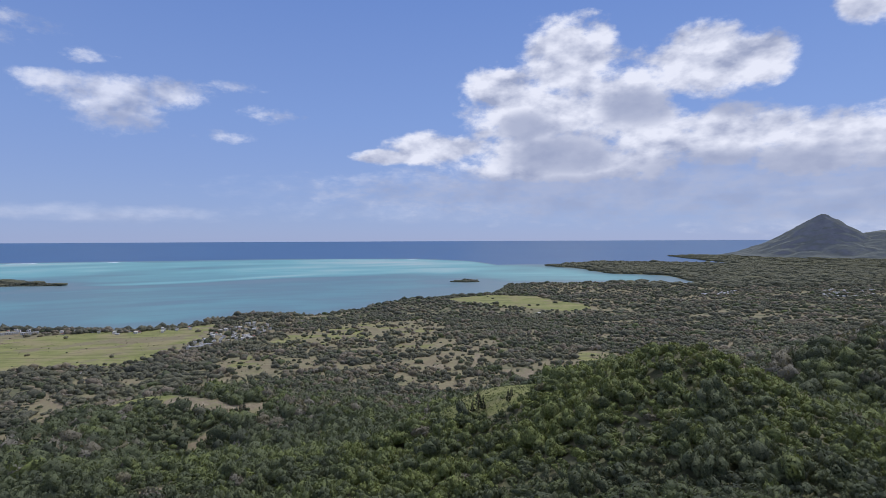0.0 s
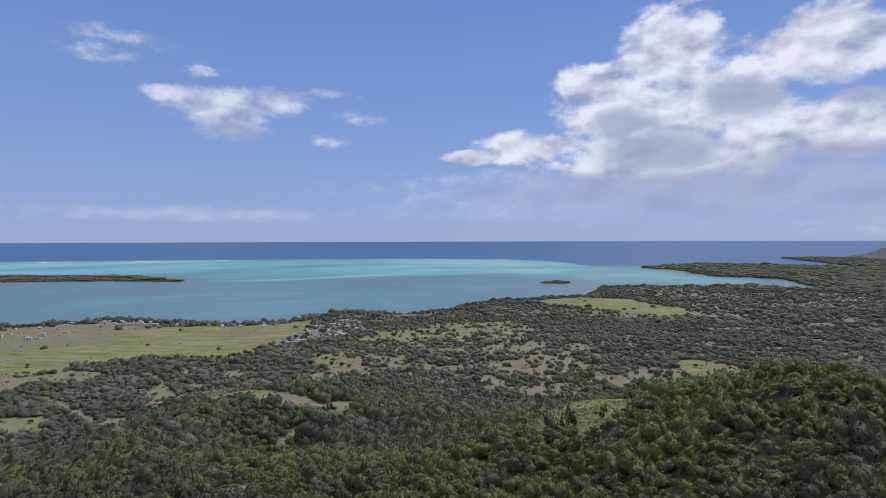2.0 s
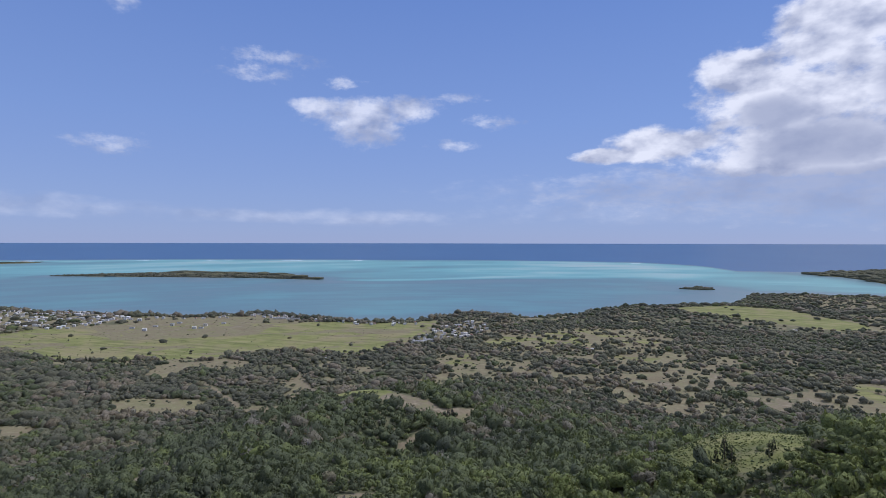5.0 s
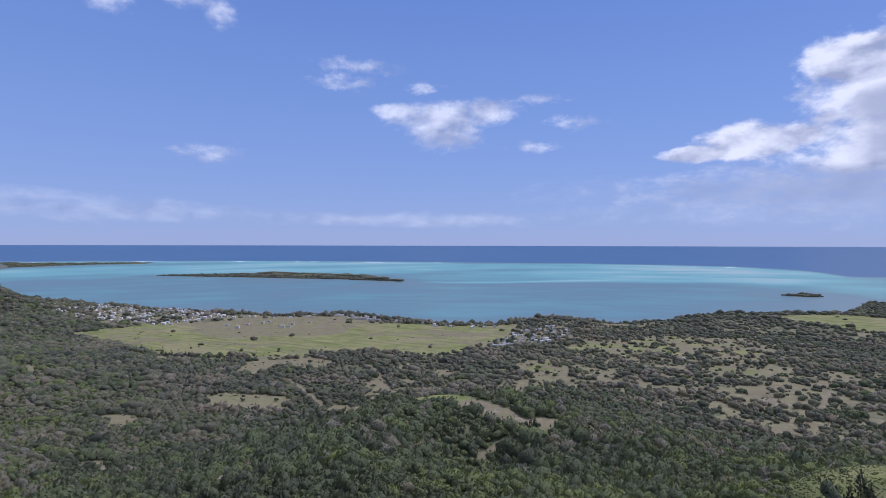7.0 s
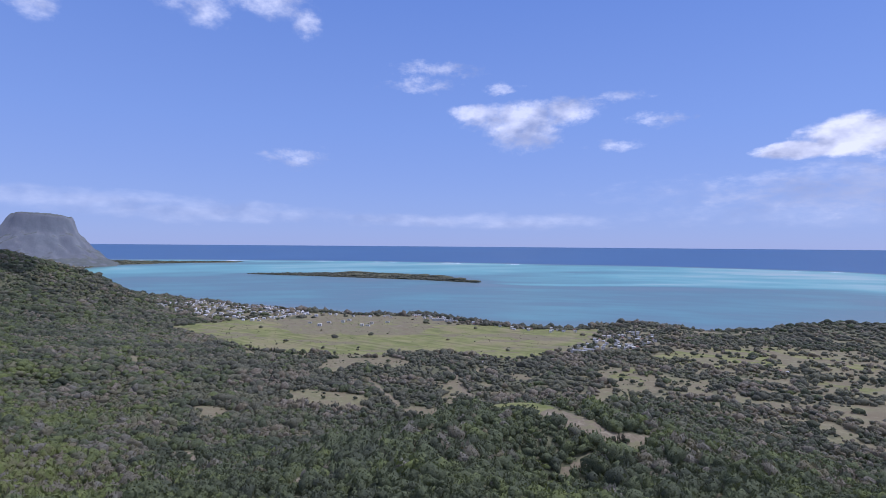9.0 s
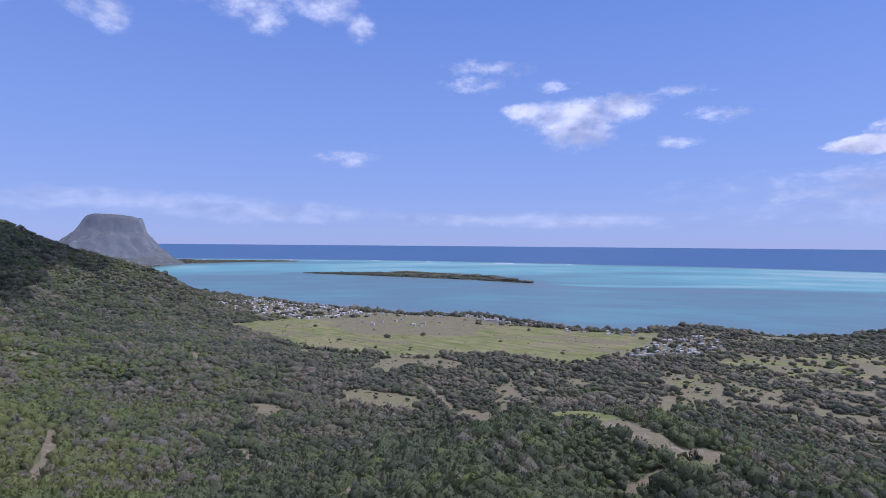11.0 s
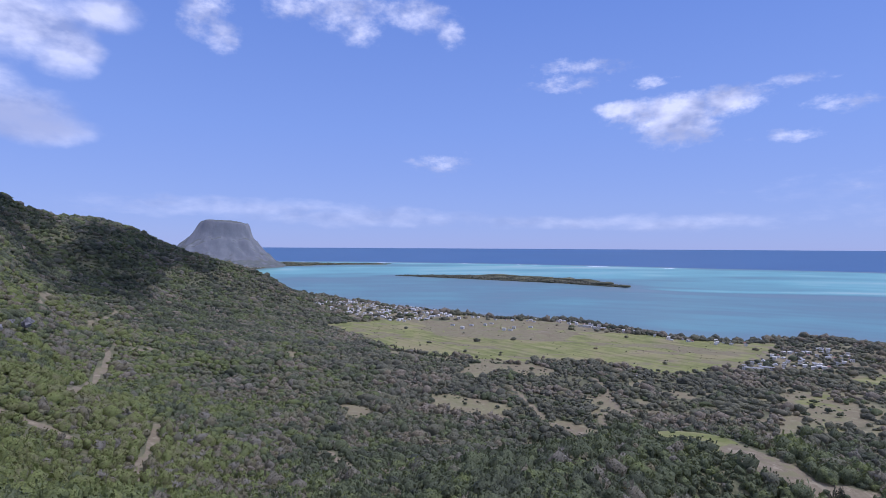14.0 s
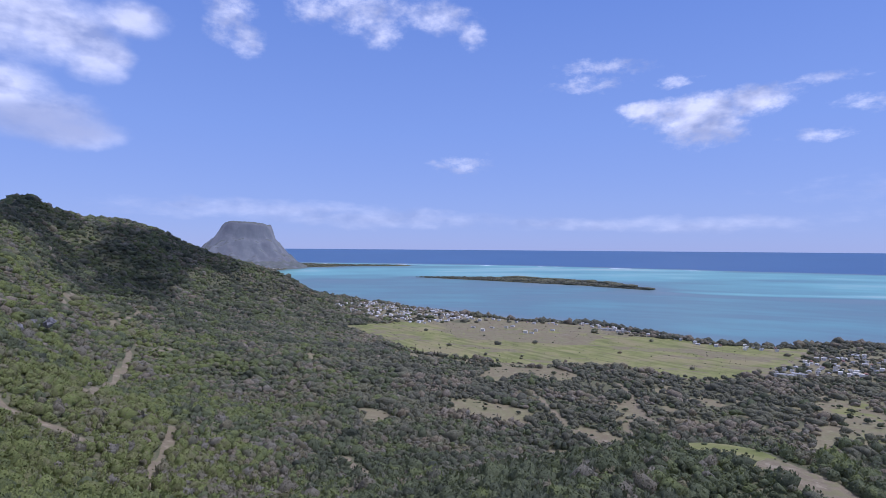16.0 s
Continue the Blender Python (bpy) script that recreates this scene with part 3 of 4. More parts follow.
def cover_of(x, y):
    """How far a place is grass, dry meadow or bare soil, and how thick the trees stand, each from 0 to 1."""
    x, y = np.asarray(x, float), np.asarray(y, float)
    rag = (value_noise(x / 40, y / 40, 31) - 0.5) * 26
    frayed = (value_noise(x / 17, y / 17, 35, 3) - 0.5) * 34
    soft = lambda corners, w=8.0: smooth(in_polygon(x, y, corners) + rag * (w / 12.0), -w, w)
    field, north, housing, village, hamlet = soft(FIELD, 14), soft(FIELD_NORTH, 14), soft(HOUSING, 20), soft(VILLAGE, 30), soft(HAMLET, 14)
    strip = smooth(in_polygon(x, y, STRIP) + frayed * 0.4 + 2, -4, 4)
    grass = np.maximum(np.maximum(np.maximum(field, north), 0.60 * soft(KNOLL, 4)), strip)
    grass = np.maximum(grass, 0.52 * soft(EAST_MEADOW, 6))
    grass = grass * (1 - field * 0.62 * smooth(value_noise((x * 0.85 + y * 0.53) / 120, (x * -0.53 + y * 0.85) / 30, 34, 3), 0.52, 0.66))
    plots = soft(PLOTS, 18)
    across = value_noise((x * 0.8 - y * 0.6) / 46, (x * 0.6 + y * 0.8) / 14, 33, 2)
    grass = grass * (1 - plots * (0.45 + 0.55 * smooth(across, 0.38, 0.50)))
    meadow = np.zeros(np.shape(x))
    for corners in MEADOWS:
        meadow = np.maximum(meadow, smooth(in_polygon(x, y, corners) + frayed + rag * 0.5 + 1, -5, 5))
    bare = np.zeros(np.shape(x))
    for corners in YARDS:
        bare = np.maximum(bare, smooth(in_polygon(x, y, corners) + frayed * 0.22, -2.5, 2.5) * 0.9)
    for corners in TRACKS:
        bare = np.maximum(bare, smooth(3.0 - near_line(x, y, corners), -1.6, 1.0))
    for corners in PATHS:
        bare = np.maximum(bare, smooth(3.8 - near_line(x, y, corners), -2.0, 1.2))
    bare = np.maximum(bare, 0.75 * soft(SOIL, 10) * smooth(value_noise(x / 13, y / 13, 37, 2), 0.45, 0.55))
    openness, green = np.zeros(np.shape(x)), np.zeros(np.shape(x))
    for corners in OPEN_WOODS:
        openness = np.maximum(openness, soft(corners, 60))
    for corners in GREEN_OPEN:
        green = np.maximum(green, soft(corners, 26))
    clump, group = value_noise(x / 26, y / 26, 41, 2), value_noise(x / 15, y / 15, 43, 2)
    far_az, far_off = polar(x, y)
    glade = smooth(value_noise(x / 36, y / 36, 47, 2), 0.63, 0.70) * smooth(far_off, 480, 700) * smooth(far_off, 1900, 1700) * smooth(far_az, 60, 25)
    east = smooth(value_noise(x / 130, y / 130, 49, 3), 0.45, 0.52) * smooth(far_off, 1300, 1700) * smooth(far_az, 0, -8) * smooth(far_off, 3600, 2600) * 0.8
    glade = np.maximum(glade, east)
    openness = np.maximum(openness, 0.50 * smooth(far_off, 480, 800) * smooth(far_off, 1800, 1500) * smooth(far_az, 50, 30))
    gap = openness * smooth(clump, 0.60, 0.49) * smooth(value_noise(x / 11, y / 11, 44, 2), 0.26, 0.40)
    single_trees = smooth(value_noise(x / 9, y / 9, 46, 2), 0.40, 0.62)
    trees = (1 - 0.90 * gap) * (1 - openness * (0.30 + 0.42 * single_trees)) * (1 - 0.78 * glade) * (1 - 0.82 * green * smooth(group, 0.60, 0.50))
    grass = np.maximum(grass, green * (0.22 + 0.46 * smooth(value_noise(x / 34, y / 34, 45, 2), 0.40, 0.60)))
    dry = np.maximum(np.maximum(meadow, np.maximum(plots * 0.55, field * 0.8)), np.maximum(np.maximum(np.maximum(0.95 * gap, 0.52 * openness), glade * 0.75), green * 0.8))
    trees = trees * (1 - 0.997 * field) * (1 - 0.98 * north) * (1 - 0.97 * housing) * (1 - 0.70 * village) * (1 - 0.6 * hamlet)
    trees = trees * (1 - soft(KNOLL, 4) * 0.995) * (1 - 0.97 * smooth(in_polygon(x, y, STRIP) + frayed * 0.3 + 7, -4, 4)) * (1 - meadow * smooth(meadow, 0.2, 0.6)) * (1 - smooth(bare, 0.15, 0.5))
    for corners in TRACKS:
        trees = trees * smooth(near_line(x, y, corners), 4.0, 6.0)
    dry = np.maximum(dry, np.maximum(housing * 0.8, np.maximum(village, hamlet) * 0.62))
    return grass, dry, bare, np.clip(trees, 0, 1)


def from_arrays(name, verts, faces, mat, attributes=None, shade=False):
    """A mesh object from arrays of corners and of faces with three or four corners each."""
    me = bpy.data.meshes.new(name)
    n, k = faces.shape
    me.vertices.add(len(verts))
    me.vertices.foreach_set("co", np.ascontiguousarray(verts, np.float32).ravel())
    me.loops.add(n * k)
    me.loops.foreach_set("vertex_index", np.ascontiguousarray(faces, np.int32).ravel())
    me.polygons.add(n)
    me.polygons.foreach_set("loop_start", np.arange(0, n * k, k, dtype=np.int32))
    me.polygons.foreach_set("use_smooth", np.full(n, shade))
    me.update(calc_edges=True)
    for key, values in (attributes or {}).items():
        a = me.attributes.new(key, "FLOAT", "POINT")
        a.data.foreach_set("value", np.ascontiguousarray(values, np.float32).ravel())
    me.materials.append(mat)
    return new(name, me)


def sheet(rows, cols):
    i = np.arange(rows - 1)[:, None] * cols + np.arange(cols - 1)[None]
    return np.stack([i, i + 1, i + cols + 1, i + cols], -1).reshape(-1, 4)


def steps_out(start, stop, share):
    r = [start]
    while r[-1] < stop:
        r.append(r[-1] * (1 + share))
    return r


# ground: one sheet round the flight, finest where it is seen
ring_d = np.array([0.02, 8.0, 15.0, 30.0] + steps_out(45.0, 1500.0, 0.0145) + [1500.0 / (1 - i / 72.0) for i in range(1, 70)] + [60000.0])
ring_az = np.concatenate([np.arange(-180, -56, 4.0), np.arange(-56, 104, 0.5), np.arange(104, 180.1, 4.0)])
ga, gd = np.meshgrid(ring_az, ring_d)
gx, gy = from_polar(ga, gd)
gz = height(gx, gy)
gz = np.where(gd > 12000, np.where((ga > -36) & (ga < 100), -60.0, gz), gz)
grass, dry, bare, _ = cover_of(gx, gy)
beach = smooth(shore(gx, gy), 26, 6) * 0.5
ground_at, _ = draw_in(np.stack([gx, gy, gz], -1))
ground = from_arrays("ground", ground_at.reshape(-1, 3), sheet(*ga.shape), M_GROUND, {"grass": grass, "dry": np.maximum(dry, beach), "bare": bare}, True)
tagged(ground, "dry coastal plain and forested hillside with meadows and dirt tracks", "ground", kind="structure")

# sea: a sheet from under the shore to the horizon
sea_d = np.array([1200.0 / (1 - i / 150.0) for i in range(0, 148)] + [150000.0])
sea_az = np.concatenate([np.arange(-180, -46, 6.0), np.arange(-46, 100, 0.5), np.arange(100, 181, 5.0)])
sa, sd = np.meshgrid(sea_az, sea_d)
sx, sy = from_polar(sa, sd)
REEF_AZ = [-180, -30, -6, -3, 2.6, 18, 30, 47, 70, 180]
REEF_D = [5200, 5200, 4700, 5600, 6300, 6600, 6700, 7400, 8400, 8400]
reef = np.interp(sa, REEF_AZ, REEF_D)
inner = sd / reef                                       # 1 at the reef
log_d = np.log(sd)
streaks = value_noise(sa / 13 + 0.5 * log_d, log_d * 7.5 + 0.05 * sa, 61, 3)
fine = value_noise(sa / 5, log_d * 45, 63, 3)
lagoon = 0.46 + (0.17 + 0.43 * smooth(inner, 0.44, 0.62)) * (streaks - 0.5) + 0.20 * (fine - 0.5)
lagoon = lagoon + 0.23 * smooth(inner, 0.46, 0.64) + 0.10 * smooth(value_noise(sa / 14 + 7, log_d * 12, 67, 3), 0.45, 0.7) * smooth(inner, 0.6, 0.8)
bank = near_line(sx, sy, ring([(35.0, 3300), (30.0, 3190), (24.0, 3230), (17.0, 3480), (10.0, 3700)]))
lagoon = lagoon + 0.26 * smooth(bank, 130, 20) * smooth(sa, 8, 20) - 0.12 * smooth(near_line(sx, sy, ring([(36.0, 3080), (26.0, 2980), (14.0, 3180), (2.0, 3600)])), 160, 30)
# greyer to the right: haze and sky reflection painted in, not depth
lagoon = lagoon - 0.14 * smooth(sa, 4, -8)
edge = -shore(sx, sy)
lagoon = lagoon * smooth(edge, -60, 260) + 0.31 * (1 - smooth(edge, -60, 260))
shallow = np.clip(lagoon, 0.36, 1.0) * (1 - smooth(inner, 0.985, 1.05)) + 0.03 + 0.05 * (streaks - 0.5)
foam = 0.8 * smooth(0.016 - np.abs(inner - 0.985 - 0.02 * (value_noise(sa / 2, sd * 0, 72, 2) - 0.5)), 0.0, 0.016) * smooth(value_noise(sa / 2, sd * 0, 71, 3), 0.24, 0.50) * smooth(sa, -4, 4)
sea_at, _ = draw_in(np.stack([sx, sy, 0 * sx], -1))
sea = from_arrays("sea", sea_at.reshape(-1, 3), sheet(*sa.shape), M_WATER, {"shallow": shallow, "foam": foam}, True)
tagged(sea, "turquoise lagoon with pale sandbars and deep blue ocean beyond the reef", "water", kind="structure")


# ---- mountains ----
def mountain(name, az, d, profile, turn, size, mat, label, seed, left=1.0, rib=0.12, lean=0.0):
    """A mountain as a relief on a square plan; profile: distance from its middle against height."""
    n = 120
    u, v = np.meshgrid(np.linspace(-size, size, n), np.linspace(-size, size, n))
    cx, cy = from_polar(az, d)
    a = radians(az)
    side = np.where(u < 0, u / left, u)                      # u to the right, v away
    wob = 1 + rib * ((value_noise(u / 190 + 40, v / 190 + 40, seed, 3) - 0.5) * 2.2 + (value_noise(u / 60, v / 60, seed + 1, 3) - 0.5) * 0.9)
    gully = value_noise(np.arctan2(v, u) * 5 + 20, np.hypot(u, v) / 500, seed + 6, 3) - 0.5
    rho = np.hypot(side, v * turn) / (wob + 0.9 * rib * gully)
    z = np.interp(rho, [p[0] for p in profile], [p[1] for p in profile])
    z = z + (value_noise(u / 55, v / 55, seed + 3, 4) - 0.5) * 40 * smooth(z, 10, 160) * (0.35 + 0.65 * smooth(rho, 0, profile[3][0])) + lean * u
    x = cx + u * math.cos(a) - v * math.sin(a)
    y = cy + u * math.sin(a) + v * math.cos(a)
    p, _ = draw_in(np.stack([x, y, z], -1))
    return tagged(from_arrays(name, p.reshape(-1, 3), sheet(n, n), mat, None, True), label, "mountain", kind="structure")


def rock_material(name="hazed_rock", light=1.0):
    m, n, l, b = material(name, 0.95, 0.1)
    tint_of = lambda r, g, b: (r * light, g * light, b * light)
    g = n.new("ShaderNodeNewGeometry")
    s = n.new("ShaderNodeSeparateXYZ")
    l.new(g.outputs["Normal"], s.inputs[0])
    grain = tex(n, l, 0.02, 6, 0.65)
    steep = step(n, l, calc(n, l, "ADD", s.outputs[2], calc(n, l, "MULTIPLY", calc(n, l, "SUBTRACT", grain, 0.5), 0.5)), 0.40, 0.72)
    # rock and scrub blue-grey and pale: aerial haze put into both colours
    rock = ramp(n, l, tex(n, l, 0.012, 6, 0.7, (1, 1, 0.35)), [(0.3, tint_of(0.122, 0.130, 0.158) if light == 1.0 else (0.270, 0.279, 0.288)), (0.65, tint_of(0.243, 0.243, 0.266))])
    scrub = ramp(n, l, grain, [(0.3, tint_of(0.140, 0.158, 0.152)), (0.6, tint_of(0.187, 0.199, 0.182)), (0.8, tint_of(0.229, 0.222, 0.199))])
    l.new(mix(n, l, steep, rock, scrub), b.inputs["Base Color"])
    bump(n, l, grain, b, 0.5, 6.0)
    return m


M_HAZED_ROCK, M_HAZED_SLOPE = rock_material("hazed_rock", 0.86), rock_material("hazed_scrub_slope", 0.92)
mountain("mesa_mountain", 74.5, 6700, [(0, 504), (150, 499), (200, 484), (219, 452), (238, 385), (266, 330), (312, 272), (390, 178), (520, 85), (700, 20), (1000, -10)], 0.8, 900, M_HAZED_ROCK, "flat-topped basalt mountain with sheer cliffs above a scrub slope", 81, 1.30, 0.14, -0.06)
mountain("peak_mountain", -35.35, 8700, [(0, 552), (45, 538), (85, 506), (200, 440), (300, 368), (420, 286), (560, 204), (740, 122), (960, 40), (1180, -6), (2400, -20)], 0.7, 2300, M_HAZED_SLOPE, "lone pointed mountain covered in scrub, pale with painted haze", 91, 1.0, 0.08)
mountain("peak_shoulder", -39.6, 8900, [(0, 330), (200, 300), (500, 205), (900, 80), (1200, -4), (2400, -20)], 0.7, 2300, M_HAZED_SLOPE, "rounded shoulder of the pointed mountain covered in scrub", 95, 1.0, 0.10)


# ---- trees ----
def dome(seed, sides, rings, rough):
    """An uneven crown one metre in half width, open below: rings of corners up to a top. Gives corners and triangles."""
    r = np.random.RandomState(seed)
    phase, lobes = r.uniform(0, 6.3, 3), r.uniform(0.5, 1.0, 3)
    verts, faces = [], []
    for k in range(rings):
        q = k / rings
        reach, z = (0.84 + 0.9 * q - 1.15 * q * q) if k else 0.84, 0.08 + 1.18 * q
        a = (np.arange(sides) + 0.5 * (k % 2)) * 2 * math.pi / sides
        w = 1 + rough * (0.5 * lobes[0] * np.cos(2 * a + phase[0]) + 0.6 * lobes[1] * np.cos(3 * a + phase[1] + k) + 0.45 * lobes[2] * np.cos(5 * a + phase[2] - 2 * k)) + r.uniform(-rough, rough, sides) * 0.55
        verts.append(np.stack([reach * w * np.cos(a), reach * w * np.sin(a), z + r.uniform(-rough, rough, sides) * (0.45 if k else 0.1)], -1))
        i, j = np.arange(sides) + k * sides, (np.arange(sides) + 1) % sides + k * sides
        if k + 1 < rings:
            if k % 2:
                faces += [np.stack([i, j, j + sides], -1), np.stack([i, j + sides, i + sides], -1)]
            else:
                faces += [np.stack([i, j, i + sides], -1), np.stack([j, j + sides, i + sides], -1)]
        else:
            faces.append(np.stack([i, j, np.full(sides, rings * sides)], -1))
    verts.append(np.array([[r.uniform(-0.15, 0.15), r.uniform(-0.15, 0.15), 1.15]]))
    return np.concatenate(verts), np.concatenate(faces)


def crown_shape(seed, lobes, tufts, tuft_size, sides=10, rings=3, rough=0.30):
    """A crown one metre in half width that stands on z = 0: one or more uneven domes with tufts of leaves over them."""
    r = np.random.RandomState(seed)
    verts, faces, count, middles = [], [], 0, []
    for i in range(lobes):
        v, f = dome(seed * 17 + i, sides, rings, rough)
        if lobes == 1:
            c, s = np.array([0.0, 0.0, 0.0]), 0.92
        else:
            a, q = 2.4 * i + r.uniform(0, 1), 0.62 * math.sqrt((i + 0.2) / lobes)
            c, s = np.array([q * math.cos(a), q * math.sin(a), 0.62 * (1 - q) * r.uniform(0.7, 1.2)]), r.uniform(0.46, 0.66)
        verts.append(v * s + c)
        faces.append(f + count)
        count += len(v)
        middles.append((c, s))
    for i in range(tufts):
        c, s = middles[r.randint(len(middles))]
        w = r.normal(size=3)
        w[2] = abs(w[2]) * 0.9 - 0.1
        w /= np.linalg.norm(w)
        p = c + s * (np.array([0, 0, 0.55]) + w * np.array([1, 1, 0.62]) * r.uniform(0.94, 1.24))
        a, b = r.normal(size=3), r.normal(size=3)
        a /= np.linalg.norm(a)
        b = np.cross(a, b)
        b /= np.linalg.norm(b)
        k = tuft_size * r.uniform(0.6, 1.3)
        verts.append(np.stack([p - a * k, p + b * k * 0.8, p + a * k, p - b * k * 0.8]))
        faces.append(np.array([[0, 1, 2], [0, 2, 3]]) + count)
        count += 4
    return np.concatenate(verts), np.concatenate(faces)


def trunk_shape(sides=5, limbs=3, seed=0):
    """A tapered trunk one metre high, with limbs that fork outwards."""
    r = np.random.RandomState(seed)
    verts, faces, count = [], [], 0
    limb_list = [((0, 0, -0.15), (0, 0, 1.0), 0.055, 0.03)]
    for i in range(limbs):
        a = 2 * math.pi * i / max(limbs, 1) + r.uniform(0, 1)
        limb_list.append(((0, 0, 0.45 + 0.12 * i), (0.45 * math.cos(a), 0.45 * math.sin(a), 1.05 + 0.1 * i), 0.028, 0.010))
    for p, q, r0, r1 in limb_list:
        t = np.linspace(0, 2 * math.pi, sides, endpoint=False)
        circle = np.stack([np.cos(t), np.sin(t), 0 * t], -1)
        verts += [np.array(p) + circle * r0, np.array(q) + circle * r1]
        i = np.arange(sides)
        j = (i + 1) % sides
        faces += [np.stack([i, j, j + sides], -1) + count, np.stack([i, j + sides, i + sides], -1) + count]
        count += 2 * sides
    return np.concatenate(verts), np.concatenate(faces)


def scatter(seed, d0, d1, spacing, az0, az1):
    """Places for trees on a jittered grid within a sector of the plan."""
    r = np.random.RandomState(seed)
    n = int(2 * d1 / spacing) + 1
    ix, iy = np.meshgrid(np.arange(n), np.arange(n))
    x = EYE[0] - d1 + (ix + r.uniform(-0.42, 0.42, ix.shape)) * spacing
    y = EYE[1] - d1 + (iy + r.uniform(-0.42, 0.42, iy.shape)) * spacing
    az, d = polar(x, y)
    keep = (d > d0) & (d <= d1) & (az > az0) & (az < az1)
    x, y = x[keep], y[keep]
    s = shore(x, y)
    trees = cover_of(x, y)[3]
    trees = np.maximum(trees, smooth(s, 75, 40) * 0.75 * (np.abs(polar(x, y)[0] - 58) > 6))
    keep = (s > 5) & (r.uniform(size=len(x)) < trees)
    return x[keep], y[keep]


def tints(x, y, seed):
    """Colour of each tree: dark and fresh greens, with dry brown and grey ones in drifts."""
    r = np.random.RandomState(seed)
    az, d = polar(x, y)
    green = 0.26 + 0.42 * (value_noise(x / 85, y / 85, 51) - 0.38) + (0.34 + 0.34 * smooth(az, 45, 62)) * (value_noise(x / 26, y / 26, 52) - 0.45) + r.normal(0, 0.085, len(x))
    green = green + 0.05 * smooth(d, 700, 250) + 0.17 * smooth(az, 56, 76) * smooth(d, 1300, 300)
    green = np.where(green > 0.46, 0.46 + 0.25 * (green - 0.46), green)
    for px, py, pr, gain in ((-35, 265, 75, 0.16), (30, 190, 45, 0.08), (-440, 100, 70, 0.10), (-1060, 90, 120, 0.08), (-545, 105, 40, 0.34), (-1040, 130, 60, 0.26), (-480, 160, 22, 0.22), (-420, 60, 120, 0.06), (-720, 110, 130, 0.10)):
        green = green + gain * np.exp(-((x - px) ** 2 + (y - py) ** 2) / (2 * pr * pr))
    olive = 0.30 * np.exp(-((x - 115) ** 2 + (y - 215) ** 2) / (2 * 45.0 ** 2))
    green = green + olive * r.uniform(0.3, 1.2, len(x))
    lush = np.zeros(len(x))                                  # evergreen woods on the spur and below the knoll
    for px, py, pr in ((-245, 330, 75), (-140, 300, 60), (-60, 240, 60), (40, 220, 60), (-320, 400, 50), (-190, 230, 50)):
        lush = np.maximum(lush, np.exp(-((x - px) ** 2 + (y - py) ** 2) / (2 * pr * pr)))
    green = green * (1 - 0.45 * lush) + 0.45 * lush * r.choice([0.24, 0.36, 0.50, 0.60], len(x))
    drift = smooth(value_noise(x / 55, y / 55, 57), 0.54, 0.62) * smooth(d, 180, 420)
    brown = r.uniform(size=len(x)) < (0.025 + (0.62 - 0.20 * smooth(az, 55, 75)) * drift) * (1 - 0.75 * lush) * (1 - 0.6 * smooth(az, 68, 80) * smooth(d, 800, 500))
    return np.where(brown, r.uniform(0.74, 1.04, len(x)), np.clip(green, 0.0, 0.64))


def forest(name, x, y, shapes, width, tall, seed, label, spread=0.42, mat=M_LEAF, tone=None):
    """Many trees in one mesh."""
    r = np.random.RandomState(seed)
    z = height(x, y)
    tint = tints(x, y, seed + 1) if tone is None else tone + r.normal(0, 0.05, len(x))
    pick = r.randint(len(shapes), size=len(x))
    vs, fs, ts, count = [], [], [], 0
    for k, (v, f) in enumerate(shapes):
        i = np.where(pick == k)[0]
        if not len(i):
            continue
        a = r.uniform(0, 2 * math.pi, len(i))
        w = width / 2 * np.clip(np.exp(r.normal(-0.02, spread * 0.85, len(i))), 0.42, 1.7) * (0.34 + 1.32 * value_noise(x[i] / 30, y[i] / 30, 53))
        h = tall * w * r.uniform(0.7, 1.45, len(i))
        c, s = np.cos(a)[:, None], np.sin(a)[:, None]
        long = np.exp(r.normal(0, 0.22, len(i)))[:, None]
        lean = r.normal(0, 0.16, (len(i), 2))
        vx, vy = v[:, 0] * long + lean[:, :1] * v[:, 2], v[:, 1] / long + lean[:, 1:] * v[:, 2]
        p = np.stack([(vx * c - vy * s) * w[:, None] + x[i][:, None], (vx * s + vy * c) * w[:, None] + y[i][:, None], v[:, 2] * h[:, None] + z[i][:, None]], -1)
        vs.append(p.reshape(-1, 3))
        fs.append((f[None] + (np.arange(len(i)) * len(v))[:, None, None] + count).reshape(-1, 3))
        ts.append(np.repeat(tint[i], len(v)) + r.uniform(-0.06, 0.06, len(i) * len(v)))
        count += len(i) * len(v)
    p, _ = draw_in(np.concatenate(vs))
    return tagged(from_arrays(name, p, np.concatenate(fs), mat, {"tint": np.concatenate(ts)}, True), label, "woodland", kind="stuff")


def woods(green_name, hazed_name, x, y, shapes, width, tall, seed, place):
    """Green forest that gives way, tree by tree, to grey-green with distance haze put into the leaf colour."""
    az, d = polar(x, y)
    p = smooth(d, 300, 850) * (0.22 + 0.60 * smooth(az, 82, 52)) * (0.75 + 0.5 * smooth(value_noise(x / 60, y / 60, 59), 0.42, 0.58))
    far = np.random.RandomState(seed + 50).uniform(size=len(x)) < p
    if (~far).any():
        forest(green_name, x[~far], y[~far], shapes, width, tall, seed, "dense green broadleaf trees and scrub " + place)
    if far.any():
        forest(hazed_name, x[far], y[far], shapes, width, tall, seed + 5, "haze-greyed and brown dry-season trees " + place, 0.42, M_HAZED)


